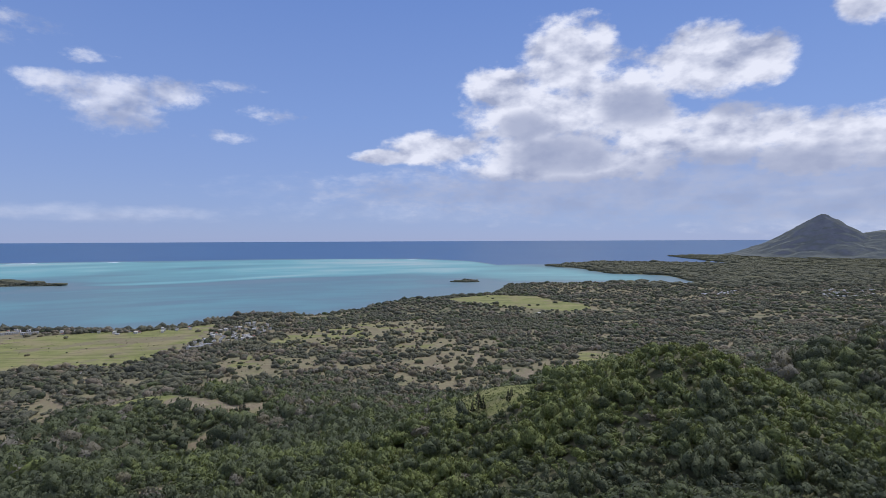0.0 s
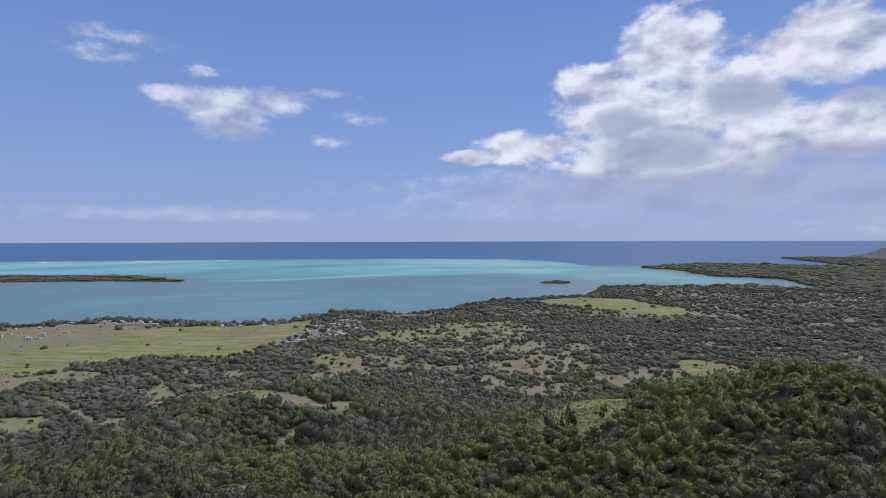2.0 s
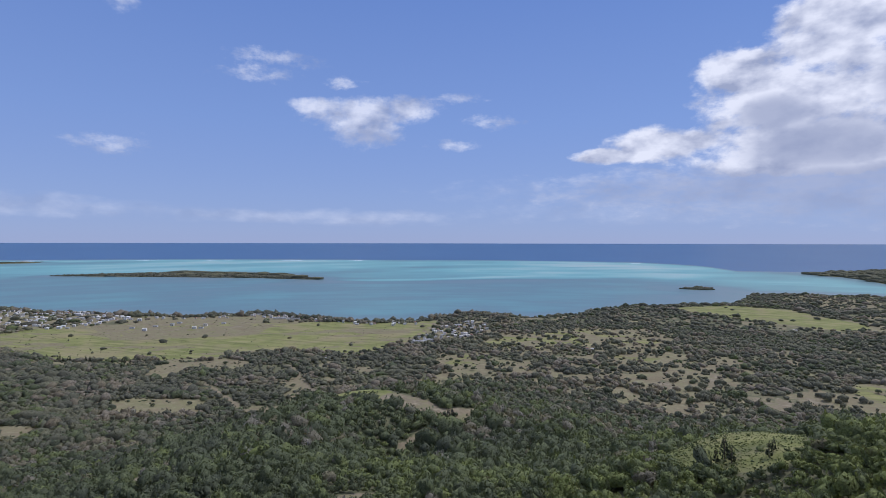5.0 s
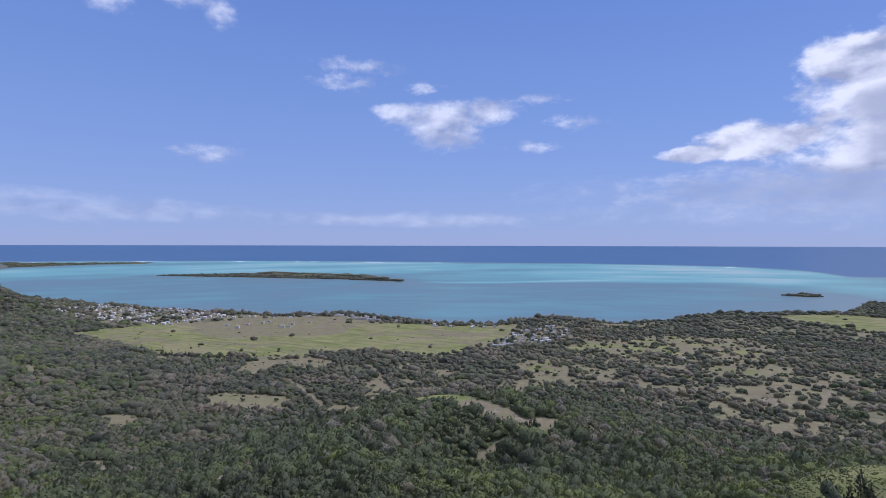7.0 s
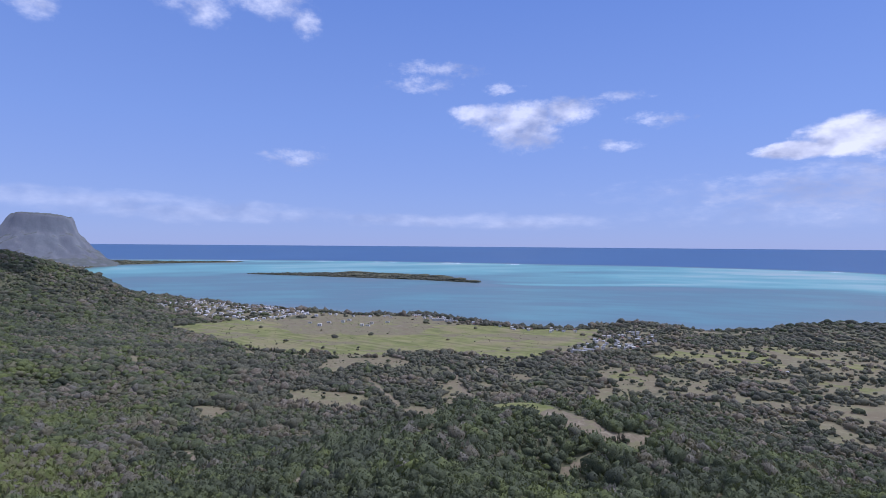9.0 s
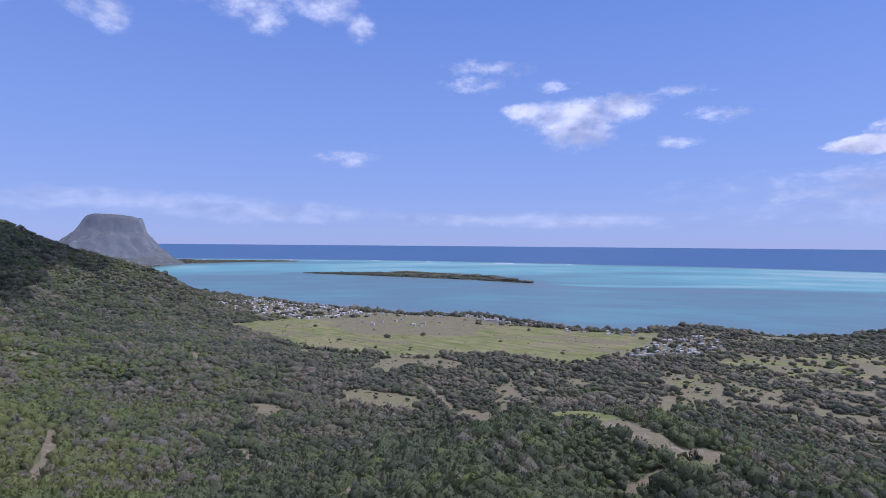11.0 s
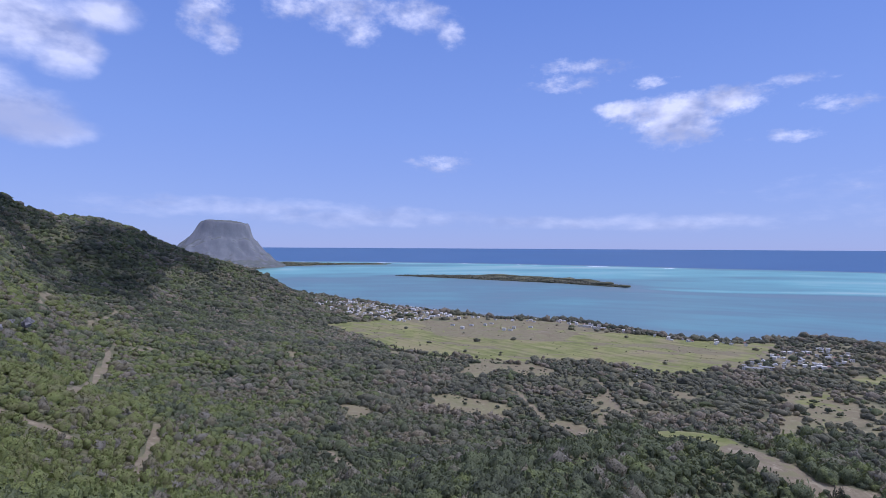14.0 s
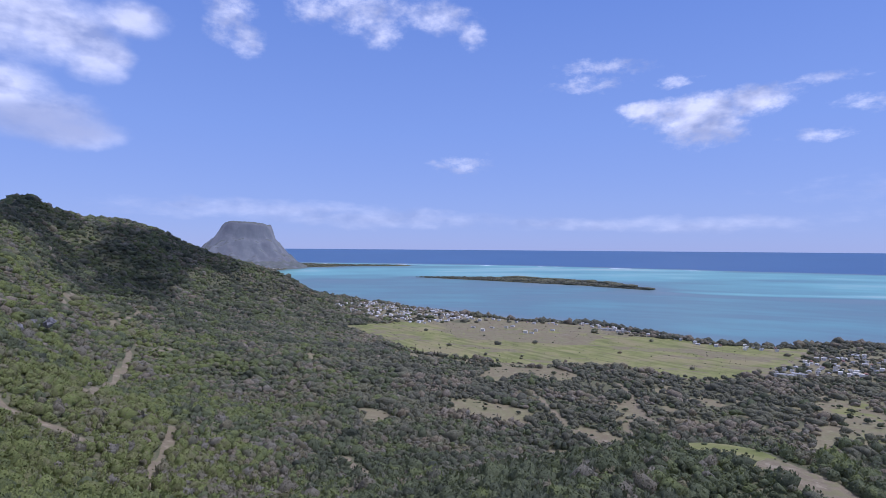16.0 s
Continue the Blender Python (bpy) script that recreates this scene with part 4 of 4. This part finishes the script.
near_x, near_y = scatter(1, 70, 300, 3.65, -62, 106)
order = np.argsort(np.hypot(near_x - 20, near_y - 60) + 1000 * (np.hypot(near_x, near_y) < 125))
single, rest = order[:300], order[300:]
NEAR_SHAPES = [crown_shape(100 + i, 3, 44, 0.14, 7, 2, 0.36) for i in range(12)]
FINE_SHAPES = [crown_shape(150 + i, 7, 420, 0.074) for i in range(6)]
CLOSE_SHAPES = [crown_shape(250 + i, 1, 15, 0.19, 8, 2, 0.42) for i in range(14)]
MID_SHAPES = [crown_shape(200 + i, 1, 4, 0.24, 7, 2, 0.46) for i in range(18)]
FAR_SHAPES = [crown_shape(300 + i, 1, 0, 0.30, 6, 2, 0.46) for i in range(18)]
off = polar(near_x[rest], near_y[rest])[1]
inner_rest, outer_rest = rest[off < 225], rest[off >= 225]
woods("hillside_forest", "hillside_hazed", near_x[inner_rest], near_y[inner_rest], NEAR_SHAPES, 4.5, 1.45, 11, "on the hillside")
woods("lower_hillside_forest", "lower_hillside_hazed", near_x[outer_rest], near_y[outer_rest], CLOSE_SHAPES, 5.0, 1.4, 41, "lower on the hillside")
bx, by = scatter(7, 8, 300, 8.6, -180, 180)
b_az, b_d = polar(bx, by)
under, behind = b_d < 120, (b_d >= 120) & ((b_az < -62) | (b_az > 106))
under = under & ((b_az < -62) | (b_az > 106) | (b_d < 70))
forest("upper_forest", bx[under], by[under], NEAR_SHAPES, 10.0, 0.8, 17, "green broadleaf trees on the upper slope")
forest("upland_forest", bx[behind], by[behind], MID_SHAPES, 11.0, 0.75, 19, "green broadleaf trees on the slope behind")
mx, my = scatter(8, 300, 470, 4.4, -52, 102)
woods("middle_forest", "middle_hazed", mx, my, CLOSE_SHAPES, 6.0, 1.4, 18, "on the middle slope")
mx, my = scatter(2, 470, 740, 4.6, -52, 102)
woods("slope_forest", "slope_hazed", mx, my, MID_SHAPES, 5.9, 1.25, 12, "on the lower slope")
fx, fy = scatter(3, 740, 1500, 5.7, -48, 99)
woods("plain_trees", "plain_woodland", fx, fy, FAR_SHAPES, 7.0, 1.1, 13, "across the plain")
rx, ry = scatter(6, 1500, 2600, 8.6, 63, 99)
woods("ridge_forest", "ridge_hazed", rx, ry, FAR_SHAPES, 10.4, 1.05, 16, "on the far ridge")
cx_, cy_ = scatter(4, 1500, 3300, 14.0, -48, 97)
beyond = (polar(cx_, cy_)[0] < 63) | (polar(cx_, cy_)[1] > 2600)
woods("coastal_trees", "coastal_woodland", cx_[beyond], cy_[beyond], FAR_SHAPES, 12.0, 0.80, 14, "along the shore and across the lowland")
sx_, sy_ = scatter(9, 1350, 2700, 8.5, 14, 66)
rim = shore(sx_, sy_) < 50 + 60 * smooth(value_noise(sx_ / 90, sy_ / 90, 64, 2), 0.45, 0.6)
forest("shore_trees", sx_[rim], sy_[rim], FAR_SHAPES, 10.5, 1.25, 21, "dark trees along the shoreline beside the houses", 0.42, M_HAZED)
lx, ly = scatter(5, 3300, 8200, 62.0, -50, 97)
cape = polar(lx, ly)[0] > 50
# tone 0.5 lightens these far woods further, haze in the leaf colour
forest("cape_woods", lx[cape], ly[cape], FAR_SHAPES, 56.0, 0.10, 22, "low thin woodland on the far cape below the mountain", 0.3, M_HAZED, 0.5)
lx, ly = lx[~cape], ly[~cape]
forest("lowland_woods", lx, ly, FAR_SHAPES, 70.0, 0.19, 15, "low dry woodland on the far lowland, leaves lightened for haze", 0.4, M_HAZED, 0.50)


def island_woods(name, corners, spacing, width, seed, label, tone=0.22):
    xs, ys = [c[0] for c in corners], [c[1] for c in corners]
    r = np.random.RandomState(seed)
    gx_, gy_ = np.meshgrid(np.arange(min(xs), max(xs), spacing), np.arange(min(ys), max(ys), spacing))
    x = (gx_ + r.uniform(-0.5, 0.5, gx_.shape) * spacing).ravel()
    y = (gy_ + r.uniform(-0.5, 0.5, gy_.shape) * spacing).ravel()
    keep = (shore(x, y) > 3) & (r.uniform(size=len(x)) < 0.9)
    return forest(name, x[keep], y[keep], FAR_SHAPES, width, 0.62, seed, label, 0.2, M_HAZED, tone)


island_woods("island_woods", ISLAND, 11.5, 15.0, 31, "low dark woodland covering the long lagoon island")
island_woods("islet_woods", ISLET, 10.0, 11.0, 32, "low scrub on a tiny lagoon islet")
# lighter tone on the spit: haze painted into the leaves
island_woods("mangrove", SPIT, 32.0, 36.0, 33, "dark mangrove on a low spit", 0.42)

def shrubs(name, corners, count, rows, seed, label, width=1.9, mat=M_LEAF, tone=None):
    """Low bushes over a field, some of them along straight hedge lines."""
    r = np.random.RandomState(seed)
    xs, ys = [c[0] for c in corners], [c[1] for c in corners]
    x, y = r.uniform(min(xs), max(xs), count), r.uniform(min(ys), max(ys), count)
    for (x0, y0), (x1, y1) in rows:
        t = r.uniform(size=int(math.hypot(x1 - x0, y1 - y0) / 9))
        x, y = np.r_[x, x0 + t * (x1 - x0) + r.normal(0, 1.6, len(t))], np.r_[y, y0 + t * (y1 - y0) + r.normal(0, 1.6, len(t))]
    keep = in_polygon(x, y, corners) > 0
    return forest(name, x[keep], y[keep], FAR_SHAPES, width, 0.9, seed, label, 0.5, mat, tone)


shrubs("field_shrubs", FIELD, 1500, [((-1160, 690), (-860, 850)), ((-900, 720), (-640, 890)), ((-1380, 860), (-1180, 720))], 35, "small bushes and hedge lines across the grazing field", 1.35)
shrubs("knoll_tussocks", KNOLL, 4200, [], 37, "rough tussocks of olive grass on the knoll", 0.5, M_LEAF, 0.52)
shrubs("knoll_shrubs", KNOLL, 26, [], 34, "low dark bushes on the grassy knoll", 1.8)
bush = np.random.RandomState(38)
bushes = []
for corners in MEADOWS + YARDS[:4] + [STRIP]:
    xs, ys = [c[0] for c in corners], [c[1] for c in corners]
    n_bush = int((max(xs) - min(xs)) * (max(ys) - min(ys)) / 110)
    p = np.stack([bush.uniform(min(xs), max(xs), n_bush), bush.uniform(min(ys), max(ys), n_bush)], -1)
    bushes.append(p[(in_polygon(p[:, 0], p[:, 1], corners) > -4) & (value_noise(p[:, 0] / 14, p[:, 1] / 14, 39, 2) > 0.5)])
bushes = np.concatenate(bushes)
forest("meadow_shrubs", bushes[:, 0], bushes[:, 1], FAR_SHAPES, 2.3, 0.9, 39, "scattered low bushes in the dry meadows", 0.6)
shrubs("housing_shrubs", HOUSING, 260, [], 36, "small bushes between plots of cleared land")

# the nearest trees, one by one
BARK_SHAPES = [trunk_shape(6, 4, i) for i in range(4)]


def mesh_of(name, shape, mat, tint=None):
    ob = from_arrays(name, *shape, mat, None if tint is None else {"tint": np.full(len(shape[0]), tint) + np.random.RandomState(int(tint * 1000)).uniform(-0.09, 0.09, len(shape[0]))}, True)
    me = ob.data
    bpy.data.objects.remove(ob)
    return me


TRUNKS = [mesh_of("trunk", s, M_BARK) for s in BARK_SHAPES]
CROWNS = [mesh_of("crown", s, M_LEAF, t) for s in FINE_SHAPES for t in (0.18, 0.32, 0.46, 0.60)]
DRY_CROWNS = [mesh_of("crown", s, M_LEAF, 0.9) for s in FINE_SHAPES[:3]]


def tree(x, y, z, width, tall, turn, crown, trunk, label, group="nearest trees on the hillside"):
    root = new("tree")
    root.matrix_world = pose(x, y, z, 0, 0, turn)
    stem = new("trunk", trunk)
    stem.parent, stem.scale = root, (width * 0.5, width * 0.5, tall * 0.8)
    top = new("crown", crown)
    top.parent, top.location, top.scale = root, (0, 0, tall * 0.12), (width / 2, width / 2, tall * 0.62)
    return tagged(root, label, "tree", group)


rt = np.random.RandomState(77)
near_z, near_tint = height(near_x, near_y), tints(near_x, near_y, 78)
for i in single:
    dead = near_tint[i] > 0.75
    k = rt.randint(len(FINE_SHAPES)) * 4 + int(np.clip(near_tint[i] / 0.16, 0, 3))
    tree(near_x[i], near_y[i], near_z[i], 5.8 * rt.uniform(0.7, 1.4), 5.6 * rt.uniform(0.8, 1.4), rt.uniform(0, 360), DRY_CROWNS[rt.randint(3)] if dead else CROWNS[k], TRUNKS[rt.randint(4)],
         "dry greyish-brown tree among green ones on the hillside" if dead else "green broadleaf tree with an uneven crown on the hillside")


# single trees in the open
SOLITARY = [(-563, 358, 10), (-554, 350, 6), (-230, 402, 6), (-355, 858, 11), (-338, 842, 8), (-322, 862, 7), (-300, 850, 9), (-285, 838, 8), (-372, 930, 9), (-348, 905, 7), (-330, 890, 8),
            (-310, 808, 9), (-232, 880, 8), (-246, 900, 7), (-690, 742, 8), (-700, 690, 7), (-560, 548, 6), (-590, 520, 5), (-640, 512, 6), (-520, 690, 7), (-494, 668, 6), (232, 850, 7), (250, 800, 8)]
for x, y, width in SOLITARY:
    k = rt.randint(len(FINE_SHAPES)) * 4 + rt.randint(2)
    tree(x, y, float(height(np.array([x]), np.array([y]))[0]), width, width * 0.8, rt.uniform(0, 360), CROWNS[k], TRUNKS[rt.randint(4)], "dark rounded tree standing alone in a dry meadow", "single trees in the meadows")


def upright_shape(seed):
    """A narrow pointed crown one metre in half width and three high."""
    r = np.random.RandomState(seed)
    verts, faces, count = [], [], 0
    for i in range(150):
        h = r.uniform(0.1, 1.0)
        reach = (1 - h) ** 0.8 * r.uniform(0.55, 1.0) + 0.05
        a = r.uniform(0, 2 * math.pi)
        p = np.array([reach * math.cos(a), reach * math.sin(a), h * 3.0])
        out = np.array([math.cos(a), math.sin(a), 0.5])
        side = np.cross(out, r.normal(size=3))
        side /= np.linalg.norm(side)
        k = 0.26 * (1.15 - h)
        verts.append(np.stack([p - out * k * 1.4, p + side * k, p + out * k * 1.4, p - side * k]))
        faces.append(np.array([[0, 1, 2], [0, 2, 3]]) + count)
        count += 4
    return np.concatenate(verts), np.concatenate(faces)


UPRIGHT = [mesh_of("crown", upright_shape(400 + i), M_LEAF, 0.10) for i in range(3)]
for i, (x, y, tall) in enumerate(((17, 267, 9), (19, 263, 7), (14, 265, 6), (31, 262, 6), (33, 266, 5), (-143, 384, 9), (-144, 380, 8), (-141, 387, 9), (-143, 390, 7), (-131, 398, 6), (-126, 402, 5), *[(-1055 + 262 * i / 25 + 9 * math.sin(i * 2.3), 626 + 62 * (i / 25) ** 2 + 6 * math.sin(i * 5.1), 8 + 3 * math.sin(i * 3.7) ** 2) for i in range(26)])):
    root = new("upright_tree")
    root.matrix_world = pose(x, y, float(height(np.array([x]), np.array([y]))[0]), 0, 0, 40 * i)
    stem = new("trunk", TRUNKS[i % 4])
    stem.parent, stem.scale = root, (tall * 0.35, tall * 0.35, tall * 0.8)
    top = new("crown", UPRIGHT[i % 3])
    top.parent, top.location, top.scale = root, (0, 0, 0.4), (tall * 0.2, tall * 0.2, tall / 3.0)
    tagged(root, "narrow dark evergreen tree beside open grass", "tree", "upright trees in the clearings")


def outcrop(name, x, y, size, tall, seed):
    """A broken grey rock face that stands out of the slope."""
    bm = bmesh.new()
    r = np.random.RandomState(seed)
    for i in range(9):
        m = Matrix.Translation((r.uniform(-size, size), r.uniform(-size * 0.4, size * 0.4), r.uniform(0, tall * 0.4))) @ Matrix.Rotation(r.uniform(0, 3), 4, "Z") @ Matrix.Diagonal((r.uniform(0.25, 0.5) * size, r.uniform(0.2, 0.4) * size, r.uniform(0.4, 0.8) * tall, 1))
        bmesh.ops.create_icosphere(bm, subdivisions=2, radius=1.0, matrix=m)
    for v in bm.verts:
        v.co += Vector(r.uniform(-1, 1, 3)) * size * 0.07
    me = bpy.data.meshes.new(name)
    bm.to_mesh(me)
    bm.free()
    me.materials.append(M_CLIFF)
    ob = new(name, me)
    ob.matrix_world = pose(x, y, float(height(np.array([x]), np.array([y]))[0]) - 1.5, 0, 0, 70)
    return tagged(ob, "broken grey basalt outcrop on the wooded slope", "rock", "rock outcrops on the slope")


M_CLIFF = plain_material("grey_basalt", (0.24, 0.235, 0.24), 0.95, 0.30, 0.5)
outcrop("rock_outcrop", -800, 60, 13, 9, 1)
outcrop("rock_outcrop", -835, 66, 10, 8, 2)
outcrop("rock_outcrop", -705, 46, 12, 10, 3)
outcrop("rock_outcrop", 113, 243, 3.2, 6.5, 4)
outcrop("rock_outcrop", 118, 238, 2.6, 6.0, 5)


def shade_cloud(x, y, z, length, width, tall, turn, lobes, seed):
    """A fair-weather cloud: a flat base with heaped rounded tops."""
    r = np.random.RandomState(seed)
    verts, faces, count = [], [], 0
    ball = bmesh.new()
    bmesh.ops.create_icosphere(ball, subdivisions=4, radius=1.0)
    unit, tri = np.array([v.co[:] for v in ball.verts]), np.array([[v.index for v in f.verts] for f in ball.faces])
    ball.free()
    for i in range(lobes):
        u = -1 + 2 * (i + 0.5) / lobes
        c = np.array([u * length + r.normal(0, 25), r.normal(0, 0.35) * width, 0.0])
        k = (1 - 0.45 * abs(u)) * r.uniform(0.7, 1.15)
        swell = 1 + 0.45 * (value_noise(unit[:, 0] * 2.2 + 9 * i, unit[:, 1] * 2.2 + unit[:, 2] * 1.7, seed, 4) - 0.5)[:, None]
        v = unit * swell * np.array([width * 0.85, width * 0.75, tall]) * k
        v[:, 2] = np.where(v[:, 2] < 0, v[:, 2] * 0.25, v[:, 2])
        verts.append(v + c)
        faces.append(tri + count)
        count += len(v)
    ob = from_arrays("shade_cloud", np.concatenate(verts), np.concatenate(faces), plain_material("cloud_vapour", (0.88, 0.88, 0.88), 1.0, 0.01, 0.004, 0.0), None, True)
    n, l = ob.data.materials[0].node_tree.nodes, ob.data.materials[0].node_tree.links
    thin, mixed = n.new("ShaderNodeBsdfTransparent"), n.new("ShaderNodeMixShader")
    mixed.inputs[0].default_value = 0.50
    l.new(n["Principled BSDF"].outputs[0], mixed.inputs[1])
    l.new(thin.outputs[0], mixed.inputs[2])
    l.new(mixed.outputs[0], n["Material Output"].inputs[0])
    ob.matrix_world = pose(x, y, z, 0, 0, turn)
    return tagged(ob, "white fair-weather cumulus cloud out of view, placed to shade the wooded ridge", "cloud", kind="structure")


# two unseen clouds, set above the view so their shadows darken the ridge
shade_cloud(-1248, 727, 1300, 570, 195, 120, 158, 11, 9)
shade_cloud(-1068, 357, 1300, 350, 150, 90, 172, 7, 12)


# ---- houses ----
def box(bm, x0, x1, y0, y1, z0, z1):
    bmesh.ops.create_cube(bm, size=1.0, matrix=Matrix.Translation(((x0 + x1) / 2, (y0 + y1) / 2, (z0 + z1) / 2)) @ Matrix.Diagonal((x1 - x0, y1 - y0, z1 - z0, 1)))


def part(name, bm, mat, parent, label=""):
    me = bpy.data.meshes.new(name)
    bm.to_mesh(me)
    bm.free()
    me.materials.append(mat)
    ob = new(name, me)
    ob.parent = parent
    return tagged(ob, label)


def house(width, deep, floors, wall_mat, roof_mat, gabled, label, category="house", group=""):
    root = new("house")
    h = 3.0 * floors
    bm = bmesh.new()
    box(bm, -width / 2, width / 2, -deep / 2, deep / 2, -1.5, h)
    part("wall", bm, wall_mat, root)
    bm = bmesh.new()
    if gabled:
        e, rise = 0.5, deep * 0.22
        pts = [bm.verts.new(p) for p in ((-width / 2 - e, -deep / 2 - e, h), (width / 2 + e, -deep / 2 - e, h), (width / 2 + e, deep / 2 + e, h), (-width / 2 - e, deep / 2 + e, h), (-width / 2 - e, 0, h + rise), (width / 2 + e, 0, h + rise))]
        for f in ((0, 1, 5, 4), (2, 3, 4, 5), (3, 0, 4), (1, 2, 5), (3, 2, 1, 0)):
            bm.faces.new([pts[i] for i in f])
    else:
        box(bm, -width / 2 - 0.3, width / 2 + 0.3, -deep / 2 - 0.3, deep / 2 + 0.3, h + 0.003, h + 0.35)
        box(bm, -width / 4, width / 8, -deep / 4, deep / 4, h + 0.35, h + 0.9)
    part("roof", bm, roof_mat, root)
    for floor in range(floors):
        for side in (-1, 1):
            for i in range(max(2, int(width / 4))):
                wx = -width / 2 + (i + 0.5) * width / max(2, int(width / 4))
                bm = bmesh.new()
                box(bm, wx - 0.7, wx + 0.7, side * deep / 2 - 0.05, side * deep / 2 + 0.05, floor * 3 + 0.9, floor * 3 + 2.2)
                part("window", bm, M_PANE, root)
    return tagged(root, label, category, group)


def put(thing, x, y, turn, copy=True, size=0.76):
    x, y = np.array([x]), np.array([y])
    p, k = draw_in(np.stack([x, y, height(x, y)], -1))
    m = pose(*p[0], 0, 0, turn)
    if copy:
        thing = copy_thing(thing, m)
    else:
        thing.matrix_world = m
    thing.scale = (k[0] * size, k[0] * size, k[0] * size)
    return thing


rh = np.random.RandomState(5)
KINDS = [house(11, 8, 1, M_WHITE, M_GREY, False, "white single-storey house with a flat concrete roof", group="village houses"),
         house(10, 9, 2, M_WHITE, M_CREAM, False, "white two-storey house with a flat cream roof", group="village houses"),
         house(12, 8, 1, M_CREAM, M_TIN, True, "cream house with a pitched sheet-metal roof", group="village houses"),
         house(9, 8, 2, M_CREAM, M_GREY, False, "cream two-storey house with a flat grey roof", group="village houses"),
         house(11, 7, 1, M_CREAM, M_RUST, True, "cream house with a pitched rust-red roof", group="village houses")]
used = [False] * len(KINDS)


def settle(corners, count, turn0, weights, gap=13.5, far=None):
    xs, ys = [c[0] for c in corners], [c[1] for c in corners]
    placed = []
    tries = 0
    while len(placed) < count and tries < count * 60:
        tries += 1
        x, y = rh.uniform(min(xs), max(xs)), rh.uniform(min(ys), max(ys))
        if in_polygon(np.array([x]), np.array([y]), corners)[0] < 8 or shore(np.array([x]), np.array([y]))[0] < 20:
            continue
        if any((x - a) ** 2 + (y - b) ** 2 < gap ** 2 for a, b in placed):
            continue
        placed.append((x, y))
        if far is not None:
            far.append((x, y, turn0 + rh.choice([0, 90]) + rh.uniform(-8, 8)))
            continue
        k = rh.choice(len(KINDS), p=weights)
        put(KINDS[k], x, y, turn0 + rh.choice([0, 90]) + rh.uniform(-8, 8), used[k])
        used[k] = True


distant = []
settle(VILLAGE, 190, 35, [0.34, 0.30, 0.14, 0.14, 0.08], 11.5)
settle(VILLAGE, 110, 35, [0.34, 0.30, 0.14, 0.14, 0.08], 12.0, distant)
settle(HAMLET, 72, 20, [0.25, 0.15, 0.25, 0.2, 0.15], 10.5)
settle([(-1480, 1110), (-1200, 1320), (-1000, 1370), (-1010, 1340), (-1200, 1270)], 14, 40, [0.3, 0.3, 0.2, 0.1, 0.1])
strip = [from_polar(a, np.interp(a, COAST_AZ, COAST_D) - 25) for a in range(24, 52, 3)] + [from_polar(a, np.interp(a, COAST_AZ, COAST_D) - 120) for a in range(51, 23, -3)]
settle([(float(x), float(y)) for x, y in strip], 70, 30, [0.3, 0.25, 0.2, 0.15, 0.1])
settle(ring([(-30.5, 5300), (-33.5, 5900), (-37.0, 5900), (-37.0, 4700), (-33.0, 4600)]), 60, 10, [0.4, 0.3, 0.1, 0.1, 0.1], 13.5, distant)
settle(ring([(-26.0, 2470), (-29.4, 2530), (-29.4, 2330), (-26.0, 2270)]), 22, 10, [0.4, 0.3, 0.1, 0.1, 0.1], 13.5, distant)
settle(ring([(-35.6, 2760), (-39.8, 2900), (-39.8, 2520), (-35.6, 2380)]), 40, 10, [0.4, 0.3, 0.1, 0.1, 0.1], 13.5, distant)
settle(ring([(70.6, 6250), (72.4, 6050), (72.6, 5700), (71.2, 5850)]), 24, 60, [0.4, 0.4, 0.1, 0.1, 0.0], 13.5, distant)
for i, (x, y, turn) in enumerate(((-1228, 990, 35), (-1165, 973, 35), (-1197, 1030, 30), (-1174, 1060, 30), (-1192, 1099, 20), (-1082, 1044, 38),
                                  (-1072, 1056, 30), (-1091, 1088, 35), (-1081, 1139, 30), (-1334, 1095, 40), (-1377, 1102, 40))):
    put(KINDS[(0, 1, 0, 3)[i % 4]], x, y, turn, True, 0.95)
hall = house(46, 13, 2, M_CREAM, M_GREY, False, "long two-storey cream block with a flat roof beside the field", "building", "long blocks by the fields")
put(hall, -960, 1270, 32, False)
for x, y, turn in ((-1005, 1268, 32), (-480, 1062, 24), (-462, 1090, 24)):
    put(hall, x, y, turn)
put(KINDS[1], 268, 1530, 10)
put(KINDS[4], -150, 1097, 25)
put(KINDS[2], -138, 1088, 60)
put(KINDS[0], -561, 850, 30)

# the far houses, too small to pick apart
verts, faces = [], []
for x, y, turn in distant:
    w, e, h = rh.uniform(3.6, 6.0), rh.uniform(2.8, 4.4), rh.choice([3.0, 5.2])
    ca, sa = math.cos(radians(turn)), math.sin(radians(turn))
    z0 = float(height(np.array([x]), np.array([y]))[0])
    n0 = len(verts)
    for lo, hi, grow in ((-1.5, h, 0.0), (h, h + 0.4, 0.4)):
        n0 = len(verts)
        for z in (lo, hi):
            for u, v in ((-w - grow, -e - grow), (w + grow, -e - grow), (w + grow, e + grow), (-w - grow, e + grow)):
                verts.append((x + u * ca - v * sa, y + u * sa + v * ca, z0 + z))
        faces += [[n0 + i for i in f] for f in ((0, 1, 5, 4), (1, 2, 6, 5), (2, 3, 7, 6), (3, 0, 4, 7), (4, 5, 6, 7))]
tagged(from_arrays("distant_houses", draw_in(np.array(verts))[0], np.array(faces), M_WHITE), "small white flat-roofed houses scattered along the far coast", "houses", kind="stuff")
